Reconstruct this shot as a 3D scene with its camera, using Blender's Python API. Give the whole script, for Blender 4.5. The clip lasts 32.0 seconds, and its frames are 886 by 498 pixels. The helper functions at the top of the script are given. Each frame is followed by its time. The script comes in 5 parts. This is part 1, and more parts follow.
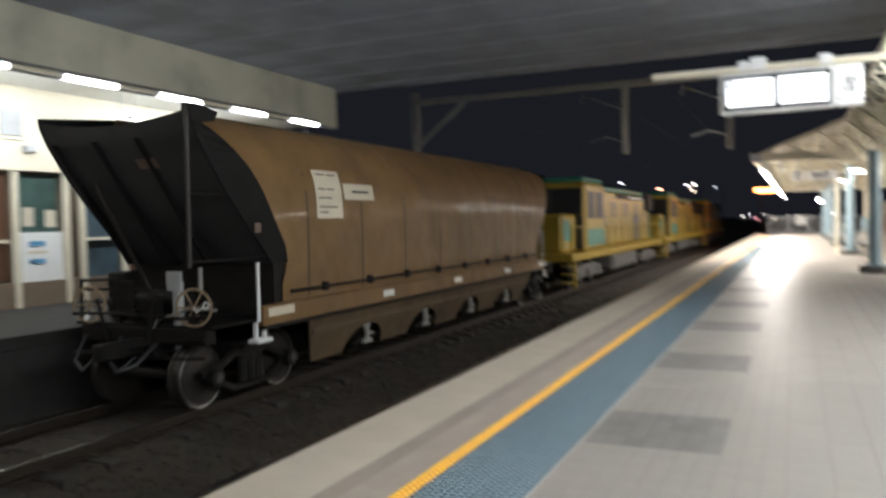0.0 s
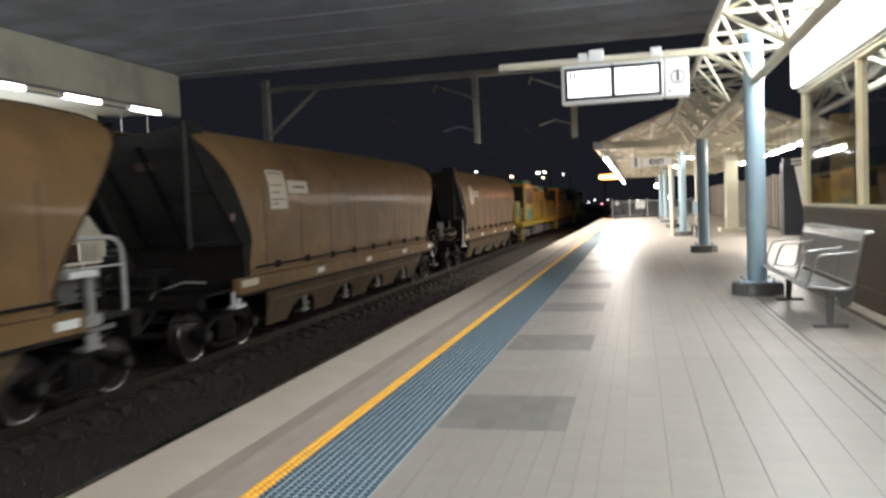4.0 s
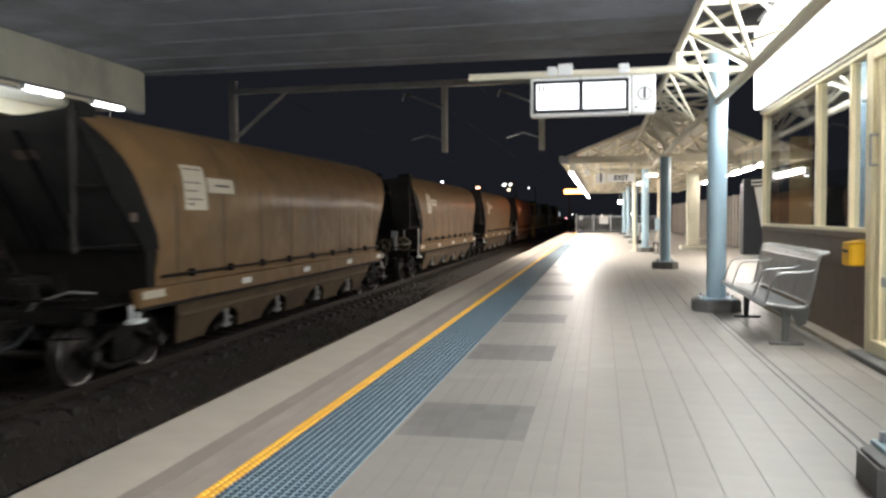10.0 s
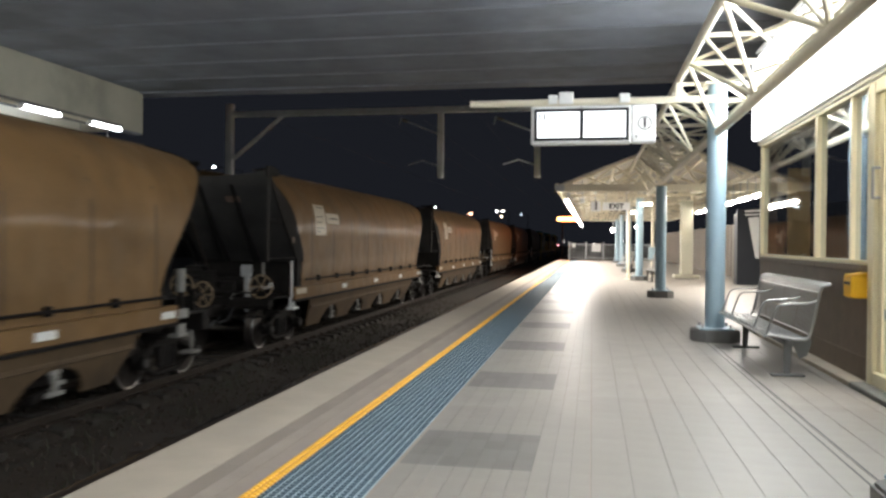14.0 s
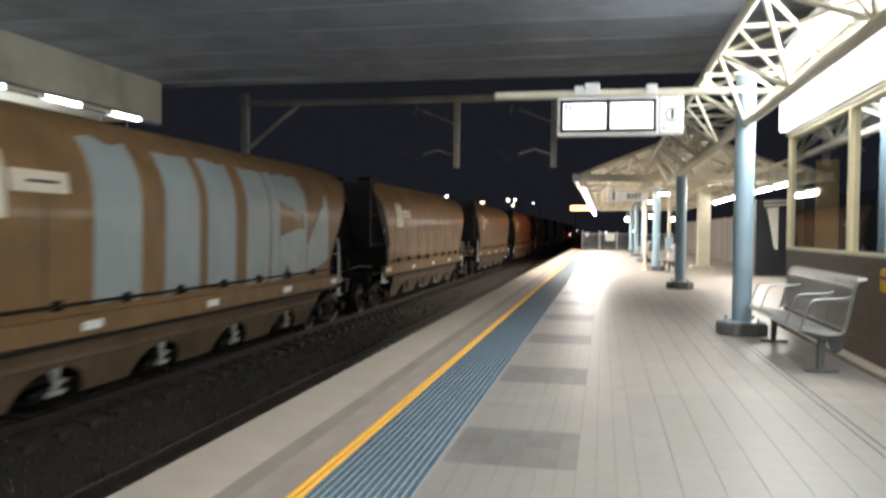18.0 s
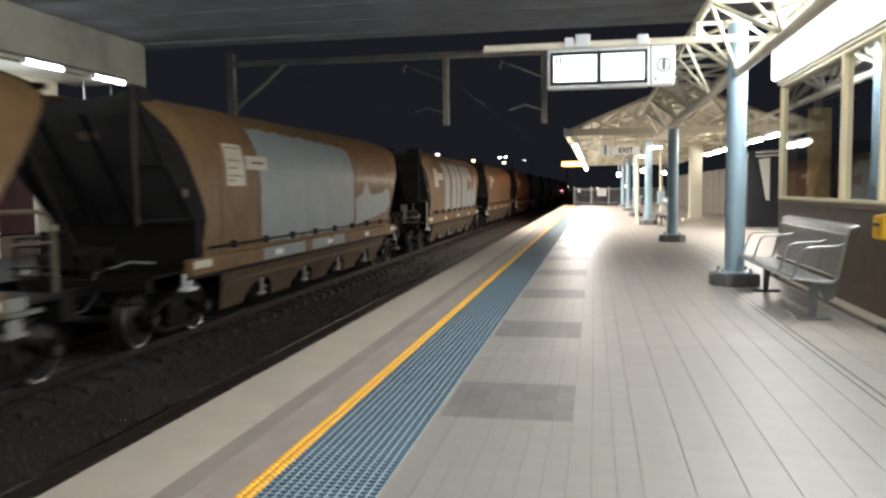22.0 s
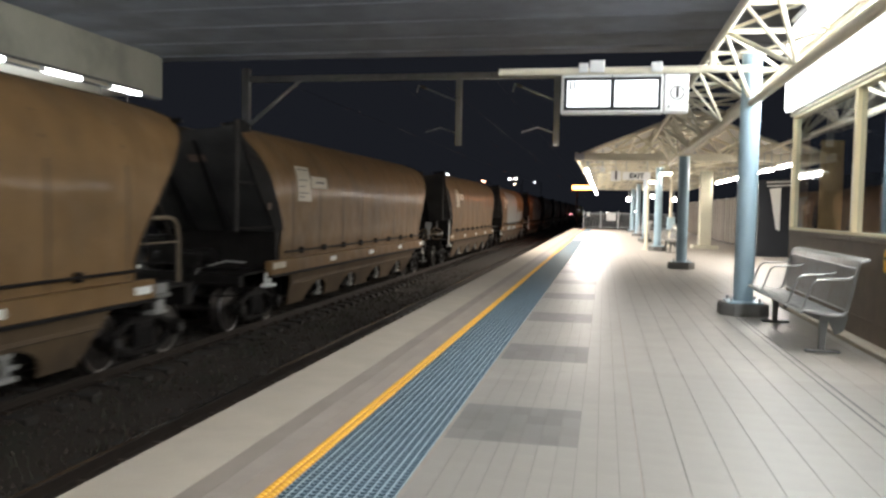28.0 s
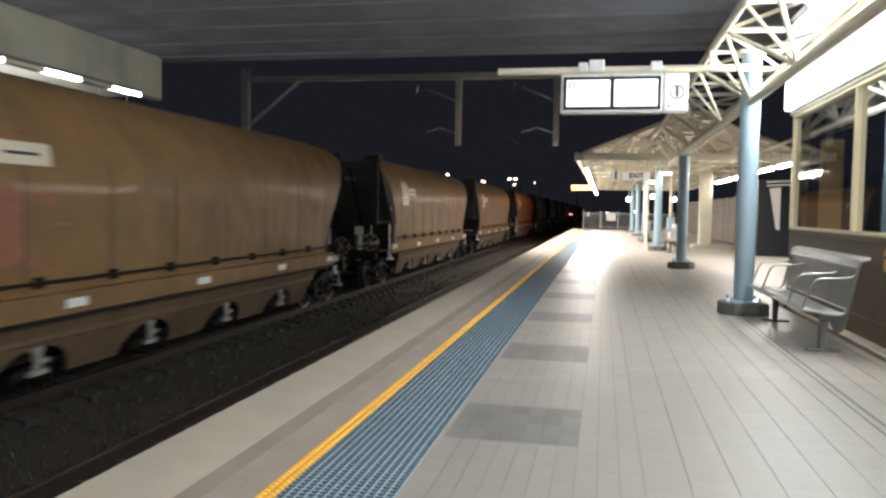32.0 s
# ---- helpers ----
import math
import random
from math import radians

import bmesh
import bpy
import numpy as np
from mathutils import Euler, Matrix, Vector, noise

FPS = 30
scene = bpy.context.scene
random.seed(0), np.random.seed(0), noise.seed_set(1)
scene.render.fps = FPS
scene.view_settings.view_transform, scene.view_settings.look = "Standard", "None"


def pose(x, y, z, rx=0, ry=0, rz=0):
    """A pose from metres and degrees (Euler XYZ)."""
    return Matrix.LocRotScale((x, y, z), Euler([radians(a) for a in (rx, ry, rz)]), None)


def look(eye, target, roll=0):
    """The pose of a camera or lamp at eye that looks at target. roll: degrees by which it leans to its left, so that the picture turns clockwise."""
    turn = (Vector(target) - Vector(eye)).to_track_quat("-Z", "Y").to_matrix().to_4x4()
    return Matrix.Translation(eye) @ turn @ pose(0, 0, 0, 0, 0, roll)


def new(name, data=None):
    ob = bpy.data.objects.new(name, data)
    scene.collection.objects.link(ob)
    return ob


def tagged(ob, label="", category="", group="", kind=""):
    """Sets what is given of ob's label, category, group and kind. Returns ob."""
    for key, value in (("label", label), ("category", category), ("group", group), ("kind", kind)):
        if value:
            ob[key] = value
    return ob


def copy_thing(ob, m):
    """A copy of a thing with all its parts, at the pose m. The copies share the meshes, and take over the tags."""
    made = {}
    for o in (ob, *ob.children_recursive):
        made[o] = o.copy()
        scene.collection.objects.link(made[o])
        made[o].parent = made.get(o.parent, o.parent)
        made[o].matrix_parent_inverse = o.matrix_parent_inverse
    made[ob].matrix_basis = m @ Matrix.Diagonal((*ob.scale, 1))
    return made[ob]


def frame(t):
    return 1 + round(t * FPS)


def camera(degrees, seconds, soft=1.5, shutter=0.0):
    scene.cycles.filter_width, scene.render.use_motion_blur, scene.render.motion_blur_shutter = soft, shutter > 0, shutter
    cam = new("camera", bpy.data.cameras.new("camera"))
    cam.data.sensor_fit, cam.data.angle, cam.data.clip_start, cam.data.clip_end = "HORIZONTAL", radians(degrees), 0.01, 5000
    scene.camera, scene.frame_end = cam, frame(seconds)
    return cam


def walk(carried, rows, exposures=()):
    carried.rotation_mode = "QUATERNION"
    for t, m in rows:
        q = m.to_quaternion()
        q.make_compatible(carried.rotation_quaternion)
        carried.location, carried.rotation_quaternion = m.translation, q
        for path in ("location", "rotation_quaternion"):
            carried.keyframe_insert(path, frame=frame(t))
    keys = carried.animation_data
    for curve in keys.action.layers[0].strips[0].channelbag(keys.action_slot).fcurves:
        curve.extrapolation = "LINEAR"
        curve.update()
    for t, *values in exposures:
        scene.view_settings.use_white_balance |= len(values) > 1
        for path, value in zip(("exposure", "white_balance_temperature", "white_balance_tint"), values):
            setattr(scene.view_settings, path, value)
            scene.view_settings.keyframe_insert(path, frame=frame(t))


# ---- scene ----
cam = camera(59.2, 32.0, 2.6, 0.8)

PATH = [
    (0, (3.023, -0.85, 1.494), (2.196, 0.97, 1.428), -1.3),
    (0.5, (3.063, -0.81, 1.489), (2.42, 1.077, 1.331), -5.0),
    (1, (3.034, -0.782, 1.483), (2.394, 1.105, 1.301), -7.1),
    (1.5, (3.065, -0.774, 1.48), (2.45, 1.113, 1.234), -7.6),
    (2, (3.081, -0.81, 1.497), (2.474, 1.082, 1.268), -7.8),
    (2.5, (3.058, -0.758, 1.485), (2.476, 1.153, 1.395), -4.9),
    (3, (3.08, -0.75, 1.492), (2.545, 1.176, 1.43), -2.1),
    (3.5, (3.067, -0.787, 1.48), (2.58, 1.153, 1.43), -0.4),
    (4, (3.075, -0.793, 1.494), (2.588, 1.144, 1.389), -2.4),
    (4.5, (3.072, -0.766, 1.469), (2.596, 1.172, 1.34), -2.9),
    (6.5, (3.077, -0.764, 1.465), (2.628, 1.181, 1.344), -2.4),
    (7, (3.076, -0.763, 1.465), (2.623, 1.182, 1.345), -2.2),
    (7.5, (3.083, -0.767, 1.466), (2.632, 1.179, 1.361), -2.2),
    (8, (3.068, -0.75, 1.468), (2.614, 1.195, 1.377), -1.7),
    (8.5, (3.073, -0.754, 1.467), (2.641, 1.198, 1.402), -0.8),
    (9, (3.079, -0.773, 1.462), (2.665, 1.182, 1.379), -0.8),
    (9.5, (3.065, -0.756, 1.461), (2.658, 1.2, 1.369), -0.4),
    (10, (3.067, -0.767, 1.467), (2.67, 1.191, 1.384), -0.4),
    (10.5, (3.073, -0.765, 1.466), (2.665, 1.192, 1.39), -0.4),
    (11, (3.055, -0.768, 1.451), (2.635, 1.184, 1.342), -0.5),
    (11.5, (3.049, -0.761, 1.442), (2.629, 1.191, 1.317), 0.6),
    (12, (3.067, -0.777, 1.479), (2.684, 1.186, 1.439), -0.8),
    (12.5, (3.036, -0.764, 1.461), (2.628, 1.194, 1.414), -0.4),
    (13, (3.04, -0.759, 1.456), (2.657, 1.204, 1.435), -0.5),
    (13.5, (2.998, -0.773, 1.461), (2.597, 1.187, 1.461), -0.0),
    (14, (2.947, -0.756, 1.471), (2.571, 1.208, 1.453), 0.5),
    (14.5, (2.877, -0.709, 1.513), (2.562, 1.266, 1.532), -1.4),
    (15, (2.774, -0.581, 1.517), (2.392, 1.382, 1.476), -2.4),
    (15.5, (2.741, -0.575, 1.499), (2.305, 1.376, 1.459), 0.5),
    (17.5, (2.748, -0.716, 1.518), (2.349, 1.244, 1.531), -0.4),
    (18, (2.722, -0.743, 1.527), (2.32, 1.216, 1.479), 0.6),
    (18.5, (2.71, -0.694, 1.512), (2.313, 1.26, 1.364), -1.0),
    (19, (2.717, -0.705, 1.517), (2.328, 1.25, 1.347), -1.8),
    (19.5, (2.72, -0.709, 1.505), (2.339, 1.248, 1.344), -1.2),
    (20, (2.721, -0.701, 1.504), (2.335, 1.255, 1.348), -0.8),
    (20.5, (2.719, -0.711, 1.504), (2.338, 1.246, 1.35), -0.9),
    (21, (2.723, -0.712, 1.504), (2.345, 1.244, 1.336), -1.4),
    (21.5, (2.719, -0.723, 1.501), (2.334, 1.233, 1.349), -1.1),
    (22, (2.714, -0.698, 1.496), (2.332, 1.259, 1.344), -0.7),
    (22.5, (2.724, -0.712, 1.507), (2.338, 1.244, 1.346), -0.5),
    (23, (2.713, -0.702, 1.5), (2.325, 1.255, 1.363), 0.4),
    (23.5, (2.714, -0.721, 1.511), (2.324, 1.236, 1.378), 0.5),
    (24, (2.706, -0.711, 1.505), (2.32, 1.247, 1.378), 0.5),
    (24.5, (2.696, -0.706, 1.506), (2.282, 1.248, 1.401), 1.0),
    (25, (2.704, -0.731, 1.519), (2.293, 1.223, 1.405), 0.8),
    (25.5, (2.704, -0.705, 1.505), (2.294, 1.249, 1.39), 1.0),
    (27.5, (2.701, -0.721, 1.508), (2.293, 1.235, 1.405), 0.9),
    (28, (2.698, -0.72, 1.51), (2.296, 1.236, 1.407), 1.1),
    (28.5, (2.709, -0.727, 1.514), (2.305, 1.228, 1.408), 0.8),
    (29, (2.703, -0.738, 1.52), (2.302, 1.219, 1.413), 0.8),
    (29.5, (2.692, -0.722, 1.508), (2.292, 1.234, 1.402), 1.0),
    (30, (2.704, -0.716, 1.517), (2.306, 1.241, 1.41), 1.0),
    (30.5, (2.697, -0.709, 1.504), (2.302, 1.248, 1.391), 1.0),
    (31, (2.7, -0.731, 1.509), (2.304, 1.226, 1.398), 0.8),
    (31.5, (2.701, -0.707, 1.5), (2.3, 1.25, 1.391), 0.8),
    (32, (2.698, -0.709, 1.501), (2.296, 1.248, 1.399), 1.0),
]
walk(cam, [(t, look(eye, target, roll)) for t, eye, target, roll in PATH], ((0, 0.2), (32, 0.2)))

# ---- world and large lights ----
world = bpy.data.worlds.new("night")
scene.world = world
world.use_nodes = True
world.node_tree.nodes["Background"].inputs[0].default_value = (0.0104, 0.0116, 0.0155, 1)
world.node_tree.nodes["Background"].inputs[1].default_value = 0.85


def area_lamp(name, m, sx, sy, watts, color=(1, 1, 1)):
    data = bpy.data.lights.new(name, "AREA")
    data.shape, data.size, data.size_y, data.energy, data.color = "RECTANGLE", sx, sy, watts, color
    ob = new(name, data)
    ob.matrix_world = m
    return ob


COOL = (0.90, 0.965, 1.0)
WARM = (1.0, 0.952, 0.88)
# light boxes on the wall over the waiting room windows
for y0 in (-4.0, 0.5, 5.0, 9.5):
    area_lamp("wall_tubes", pose(5.56, y0 + 1.8, 3.45, 0, 80, 0), 0.4, 3.6, 200, COOL)
# tubes along the canopy's eave and inside it
area_lamp("eave_tubes", pose(2.05, 46.0, 2.88, 0, -10, 0), 0.25, 38.0, 2600, WARM)
area_lamp("link_tubes", pose(7.3, 23.6, 2.76, 0, 20, 0), 0.25, 6.0, 300, WARM)
# tubes in the waiting room, added to brighten its inside
area_lamp("room_tubes", pose(7.6, 6.15, 3.18, 0, 0, 0), 0.2, 1.2, 90, WARM)
# tubes on the opposite platform
for y0 in (3.0, 8.0, 13.5):
    area_lamp("opposite_tubes", pose(-9.2, y0, 4.1, 0, 40, 0), 0.2, 4.2, 105, COOL)
# tubes hung under the overbridge, over the platform behind the camera
for y0 in (-9.0, -4.0):
    area_lamp("bridge_tubes", pose(2.2, y0, 4.9, 0, 40, 0), 0.3, 3.0, 110, COOL)
    # upward-facing lamp added to brighten the bridge underside
    area_lamp("bridge_tubes", pose(2.6, y0, 5.0, 0, 178, 0), 0.3, 3.0, 85, COOL)


# ---- materials ----
def mat(name, color, rough=0.6, metal=0.0, vary=0.15, scale=4.0, bump=0.15, fine=60.0, emit=None, power=0.0, spread=0.0, stain=None, dent=None):
    m = bpy.data.materials.new(name)
    m.use_nodes = True
    nt = m.node_tree
    b = nt.nodes["Principled BSDF"]
    b.inputs["Roughness"].default_value, b.inputs["Metallic"].default_value = rough, metal
    if emit:
        b.inputs["Emission Color"].default_value, b.inputs["Emission Strength"].default_value = (*emit, 1), power
    tc = nt.nodes.new("ShaderNodeTexCoord")
    n1, n2 = nt.nodes.new("ShaderNodeTexNoise"), nt.nodes.new("ShaderNodeTexNoise")
    n1.inputs["Scale"].default_value, n1.inputs["Detail"].default_value = scale, 5
    n2.inputs["Scale"].default_value, n2.inputs["Detail"].default_value = fine, 3
    info = nt.nodes.new("ShaderNodeObjectInfo")
    for n in (n1, n2):
        nt.links.new(tc.outputs["Object"], n.inputs["Vector"])
    add = nt.nodes.new("ShaderNodeMath")
    add.operation = "MULTIPLY_ADD"
    nt.links.new(n2.outputs["Fac"], add.inputs[0])
    add.inputs[1].default_value = 0.5
    nt.links.new(n1.outputs["Fac"], add.inputs[2])
    ramp = nt.nodes.new("ShaderNodeMapRange")
    ramp.inputs["From Min"].default_value, ramp.inputs["From Max"].default_value = 0.45, 1.05
    ramp.inputs["To Min"].default_value, ramp.inputs["To Max"].default_value = 1 - vary, 1 + vary
    nt.links.new(add.outputs[0], ramp.inputs["Value"])
    last = ramp.outputs[0]
    if spread:
        r2 = nt.nodes.new("ShaderNodeMapRange")
        r2.inputs["To Min"].default_value, r2.inputs["To Max"].default_value = 1 - spread, 1 + spread
        nt.links.new(info.outputs["Random"], r2.inputs["Value"])
        mul = nt.nodes.new("ShaderNodeMath")
        mul.operation = "MULTIPLY"
        nt.links.new(last, mul.inputs[0])
        nt.links.new(r2.outputs[0], mul.inputs[1])
        last = mul.outputs[0]
    mix = nt.nodes.new("ShaderNodeVectorMath")
    mix.operation = "SCALE"
    mix.inputs[0].default_value = color
    nt.links.new(last, mix.inputs["Scale"])
    final = mix.outputs[0]
    if stain:
        n3 = nt.nodes.new("ShaderNodeTexNoise")
        n3.inputs["Scale"].default_value, n3.inputs["Detail"].default_value = stain[1], 6
        nt.links.new(tc.outputs["Object"], n3.inputs["Vector"])
        r3 = nt.nodes.new("ShaderNodeMapRange")
        r3.inputs["From Min"].default_value, r3.inputs["From Max"].default_value = 0.5, 0.68
        r3.inputs["To Max"].default_value = stain[2]
        nt.links.new(n3.outputs["Fac"], r3.inputs["Value"])
        mx = nt.nodes.new("ShaderNodeMix")
        mx.data_type = "RGBA"
        nt.links.new(r3.outputs[0], mx.inputs[0])
        nt.links.new(final, mx.inputs[6])
        mx.inputs[7].default_value = (*stain[0], 1)
        final = mx.outputs[2]
    nt.links.new(final, b.inputs["Base Color"])
    if bump:
        bp = nt.nodes.new("ShaderNodeBump")
        bp.inputs["Strength"].default_value, bp.inputs["Distance"].default_value = bump, 0.01
        nt.links.new(add.outputs[0], bp.inputs["Height"])
        nt.links.new(bp.outputs["Normal"], b.inputs["Normal"])
        if dent:
            n4, bq = nt.nodes.new("ShaderNodeTexNoise"), nt.nodes.new("ShaderNodeBump")
            n4.inputs["Scale"].default_value, n4.inputs["Detail"].default_value = dent[0], 1
            bq.inputs["Strength"].default_value, bq.inputs["Distance"].default_value = 1.0, dent[1]
            nt.links.new(tc.outputs["Object"], n4.inputs["Vector"])
            nt.links.new(n4.outputs["Fac"], bq.inputs["Height"])
            nt.links.new(bp.outputs["Normal"], bq.inputs["Normal"])
            nt.links.new(bq.outputs["Normal"], b.inputs["Normal"])
    return m


def glow(name, color, power):
    m = bpy.data.materials.new(name)
    m.use_nodes = True
    b = m.node_tree.nodes["Principled BSDF"]
    b.inputs["Base Color"].default_value = (0.8, 0.8, 0.8, 1)
    b.inputs["Emission Color"].default_value, b.inputs["Emission Strength"].default_value = (*color, 1), power
    return m


CONCRETE = mat("pale coping concrete", (0.425, 0.362, 0.288), 0.75, vary=0.12, scale=2.5, fine=90, stain=((0.3, 0.28, 0.25), 1.2, 0.35))
PAVER = mat("grey clay paver", (0.285, 0.256, 0.226), 0.5, vary=0.1, scale=3, fine=120, spread=0.022, bump=0.08)
PAVER_DARK = mat("dark grey paver", (0.18, 0.165, 0.15), 0.5, vary=0.12, scale=3, fine=120, spread=0.09, bump=0.1)
STRIP = mat("grey-brown edge paver", (0.325, 0.27, 0.23), 0.6, vary=0.12, scale=3, fine=110, spread=0.04)
STRIP_DARK = mat("worn edge paver", (0.272, 0.225, 0.188), 0.65, vary=0.14, scale=2, fine=110, spread=0.04)
JOINT = mat("sanded joint", (0.235, 0.215, 0.192), 0.9, vary=0.2)
TACTILE_BLUE = mat("worn blue tactile tile", (0.33, 0.405, 0.445), 0.6, vary=0.15, spread=0.08, bump=0.05)
# the studs' shade and small shadows are put into these three colours
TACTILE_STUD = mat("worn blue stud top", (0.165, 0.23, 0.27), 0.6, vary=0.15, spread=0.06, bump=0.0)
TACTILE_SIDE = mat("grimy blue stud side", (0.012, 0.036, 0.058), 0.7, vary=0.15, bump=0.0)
TACTILE_SHADE = mat("grimy blue tile", (0.095, 0.145, 0.18), 0.65, vary=0.15, bump=0.0)
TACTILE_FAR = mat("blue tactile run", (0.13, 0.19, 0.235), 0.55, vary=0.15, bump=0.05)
TACTILE_YSTUD = mat("worn yellow stud", (0.95, 0.52, 0.06), 0.45, vary=0.1, bump=0.0)
TACTILE_YELLOW = mat("yellow tactile tile", (0.62, 0.22, 0.01), 0.5, vary=0.1, spread=0.05, bump=0.05)
BALLAST = mat("dirty ballast", (0.03, 0.0205, 0.0135), 0.95, vary=0.5, scale=18, fine=90, bump=0.35, stain=((0.02, 0.02, 0.009), 0.8, 0.7))
EARTH = mat("dark earth", (0.04, 0.037, 0.03), 0.95, vary=0.4, scale=2, bump=0.5)
SLEEPER = mat("concrete sleeper", (0.024, 0.019, 0.014), 0.9, vary=0.25)
RAIL = mat("rusty rail", (0.04, 0.03, 0.023), 0.5, 0.6, vary=0.25)
RAILTOP = mat("polished rail head", (0.45, 0.44, 0.43), 0.25, 1.0, vary=0.1)
BRIDGE = mat("sooty bridge concrete", (0.255, 0.273, 0.315), 0.85, vary=0.22, scale=1.2, stain=((0.15, 0.15, 0.15), 0.5, 0.6))
FASCIA = mat("grey fascia concrete", (0.46, 0.44, 0.35), 0.8, vary=0.15, scale=1.0, stain=((0.2, 0.19, 0.16), 0.7, 0.5))
CREAM = mat("cream painted steel", (0.72, 0.66, 0.52), 0.45, vary=0.08, scale=3, bump=0.05)
FRAME = mat("cream aluminium frame", (0.82, 0.73, 0.50), 0.35, 0.1, vary=0.06, bump=0.03)
BLUE = mat("pale blue painted steel", (0.31, 0.42, 0.49), 0.35, vary=0.08, scale=2, bump=0.04)
PLINTH = mat("dark concrete plinth", (0.17, 0.165, 0.155), 0.8, vary=0.2)
BROWN = mat("brown brick wall", (0.175, 0.13, 0.092), 0.6, vary=0.14, scale=5, bump=0.25)
SOFFIT = mat("white soffit board", (0.8, 0.8, 0.78), 0.6, vary=0.03, bump=0.02)
STEEL = mat("stainless steel", (0.37, 0.366, 0.355), 0.36, 0.7, vary=0.08, bump=0.02)
GALV = mat("galvanised steel", (0.45, 0.46, 0.47), 0.5, 0.25, vary=0.15)
GANTRY = mat("pale galvanised gantry steel", (0.42, 0.42, 0.41), 0.5, 0.1, vary=0.15)
LEGSTEEL = mat("dull grey cast bench leg", (0.16, 0.16, 0.155), 0.55, 0.2, vary=0.15)
YELLOWBOX = mat("yellow plastic", (0.85, 0.47, 0.02), 0.4, vary=0.06, bump=0.02)
WHITEPAINT = mat("white paint", (0.78, 0.78, 0.76), 0.5, vary=0.05, bump=0.02)
BLACK = mat("black print", (0.015, 0.015, 0.017), 0.5, vary=0.1, bump=0)
ROOFMETAL = mat("cream roof sheet", (0.40, 0.37, 0.32), 0.5, vary=0.1, scale=2)
SCREEN = glow("lit display screen", (0.92, 0.95, 1.0), 1.7)
TUBE = glow("fluorescent tube", (0.95, 0.98, 1.0), 30.0)
DIFFUSER = glow("glowing diffuser", (0.96, 0.98, 1.0), 3.2)
TUBEWARM = glow("warm fluorescent tube", (1.0, 0.95, 0.85), 45.0)
WAGON = mat("dusty brown wagon paint", (0.198, 0.113, 0.046), 0.55, vary=0.16, scale=1.3, fine=30, bump=0.12, stain=((0.13, 0.080, 0.038), 0.9, 0.6), dent=(1.5, 0.075))
wb = WAGON.node_tree.nodes["Principled BSDF"]
wb.inputs["Specular IOR Level"].default_value, wb.inputs["Coat Weight"].default_value, wb.inputs["Coat Roughness"].default_value = 0.25, 0.085, 0.11
SEAM = mat("sooty weld seam", (0.068, 0.045, 0.024), 0.6, vary=0.3, scale=3)
SKIRT = mat("grimy brown hopper steel", (0.118, 0.077, 0.042), 0.6, vary=0.3, scale=2, stain=((0.05, 0.036, 0.024), 1.3, 0.7))
WAGON_END = mat("black coal-stained steel", (0.0125, 0.012, 0.0115), 0.7, vary=0.3, scale=2)
WAGON_END.node_tree.nodes["Principled BSDF"].inputs["Specular IOR Level"].default_value = 0.12
UNDER = mat("grimy underframe steel", (0.0125, 0.0105, 0.0095), 0.6, vary=0.35, scale=4)
UNDER.node_tree.nodes["Principled BSDF"].inputs["Specular IOR Level"].default_value = 0.15
LABEL = mat("cream lettered panel", (0.62, 0.55, 0.43), 0.55, vary=0.08, bump=0.02)
GRAFFITI = mat("pale grey spray paint", (0.275, 0.31, 0.305), 0.5, vary=0.12, scale=1.5, bump=0.04)
RED_SPRAY = mat("faded red spray paint", (0.235, 0.085, 0.042), 0.5, vary=0.25, scale=5, bump=0.04)
PRINT = mat("faded dark print", (0.16, 0.13, 0.09), 0.6, vary=0.3, scale=20, bump=0)
LOOP_BROWN = mat("dusty brown handrail", (0.17, 0.13, 0.085), 0.55, vary=0.2, scale=6)
LOOP_PAINT = mat("pale handrail paint", (0.5, 0.49, 0.46), 0.45, vary=0.15, scale=6)
BRACKET = mat("dull white bracket paint", (0.27, 0.26, 0.24), 0.5, vary=0.2, scale=6)
REFLECT = mat("white reflector plate", (0.85, 0.85, 0.82), 0.3, vary=0.05, bump=0)
CAP = mat("greasy axle cap", (0.09, 0.085, 0.08), 0.4, 0.5)
ENDDUST = mat("coal-dusted end sheet", (0.04, 0.038, 0.037), 0.75, vary=0.45, scale=1.6, bump=0.2, stain=((0.02, 0.02, 0.02), 1.1, 0.7))
POSTSTEEL = mat("dusty dark brown post steel", (0.026, 0.02, 0.015), 0.6, vary=0.3, scale=3)
RUSTPLATE = mat("rust-stained pale plate", (0.15, 0.1, 0.075), 0.6, vary=0.35, scale=9)
TAN = mat("tan handwheel paint", (0.28, 0.2, 0.12), 0.5, vary=0.15)
COAL = mat("coal", (0.012, 0.012, 0.013), 0.7, vary=0.5, scale=9, bump=0.9)
LOCO_D = mat("dark hood paint", (0.05, 0.05, 0.045), 0.4, vary=0.2, bump=0.03)
LOCO_Y = mat("yellow locomotive paint", (0.40, 0.27, 0.033), 0.4, vary=0.1, scale=1.5, bump=0.03)
TANK = mat("dusty grey bogie paint", (0.10, 0.095, 0.09), 0.6, vary=0.25)
LOCO_G = mat("green locomotive paint", (0.03, 0.20, 0.15), 0.4, vary=0.1, bump=0.03)


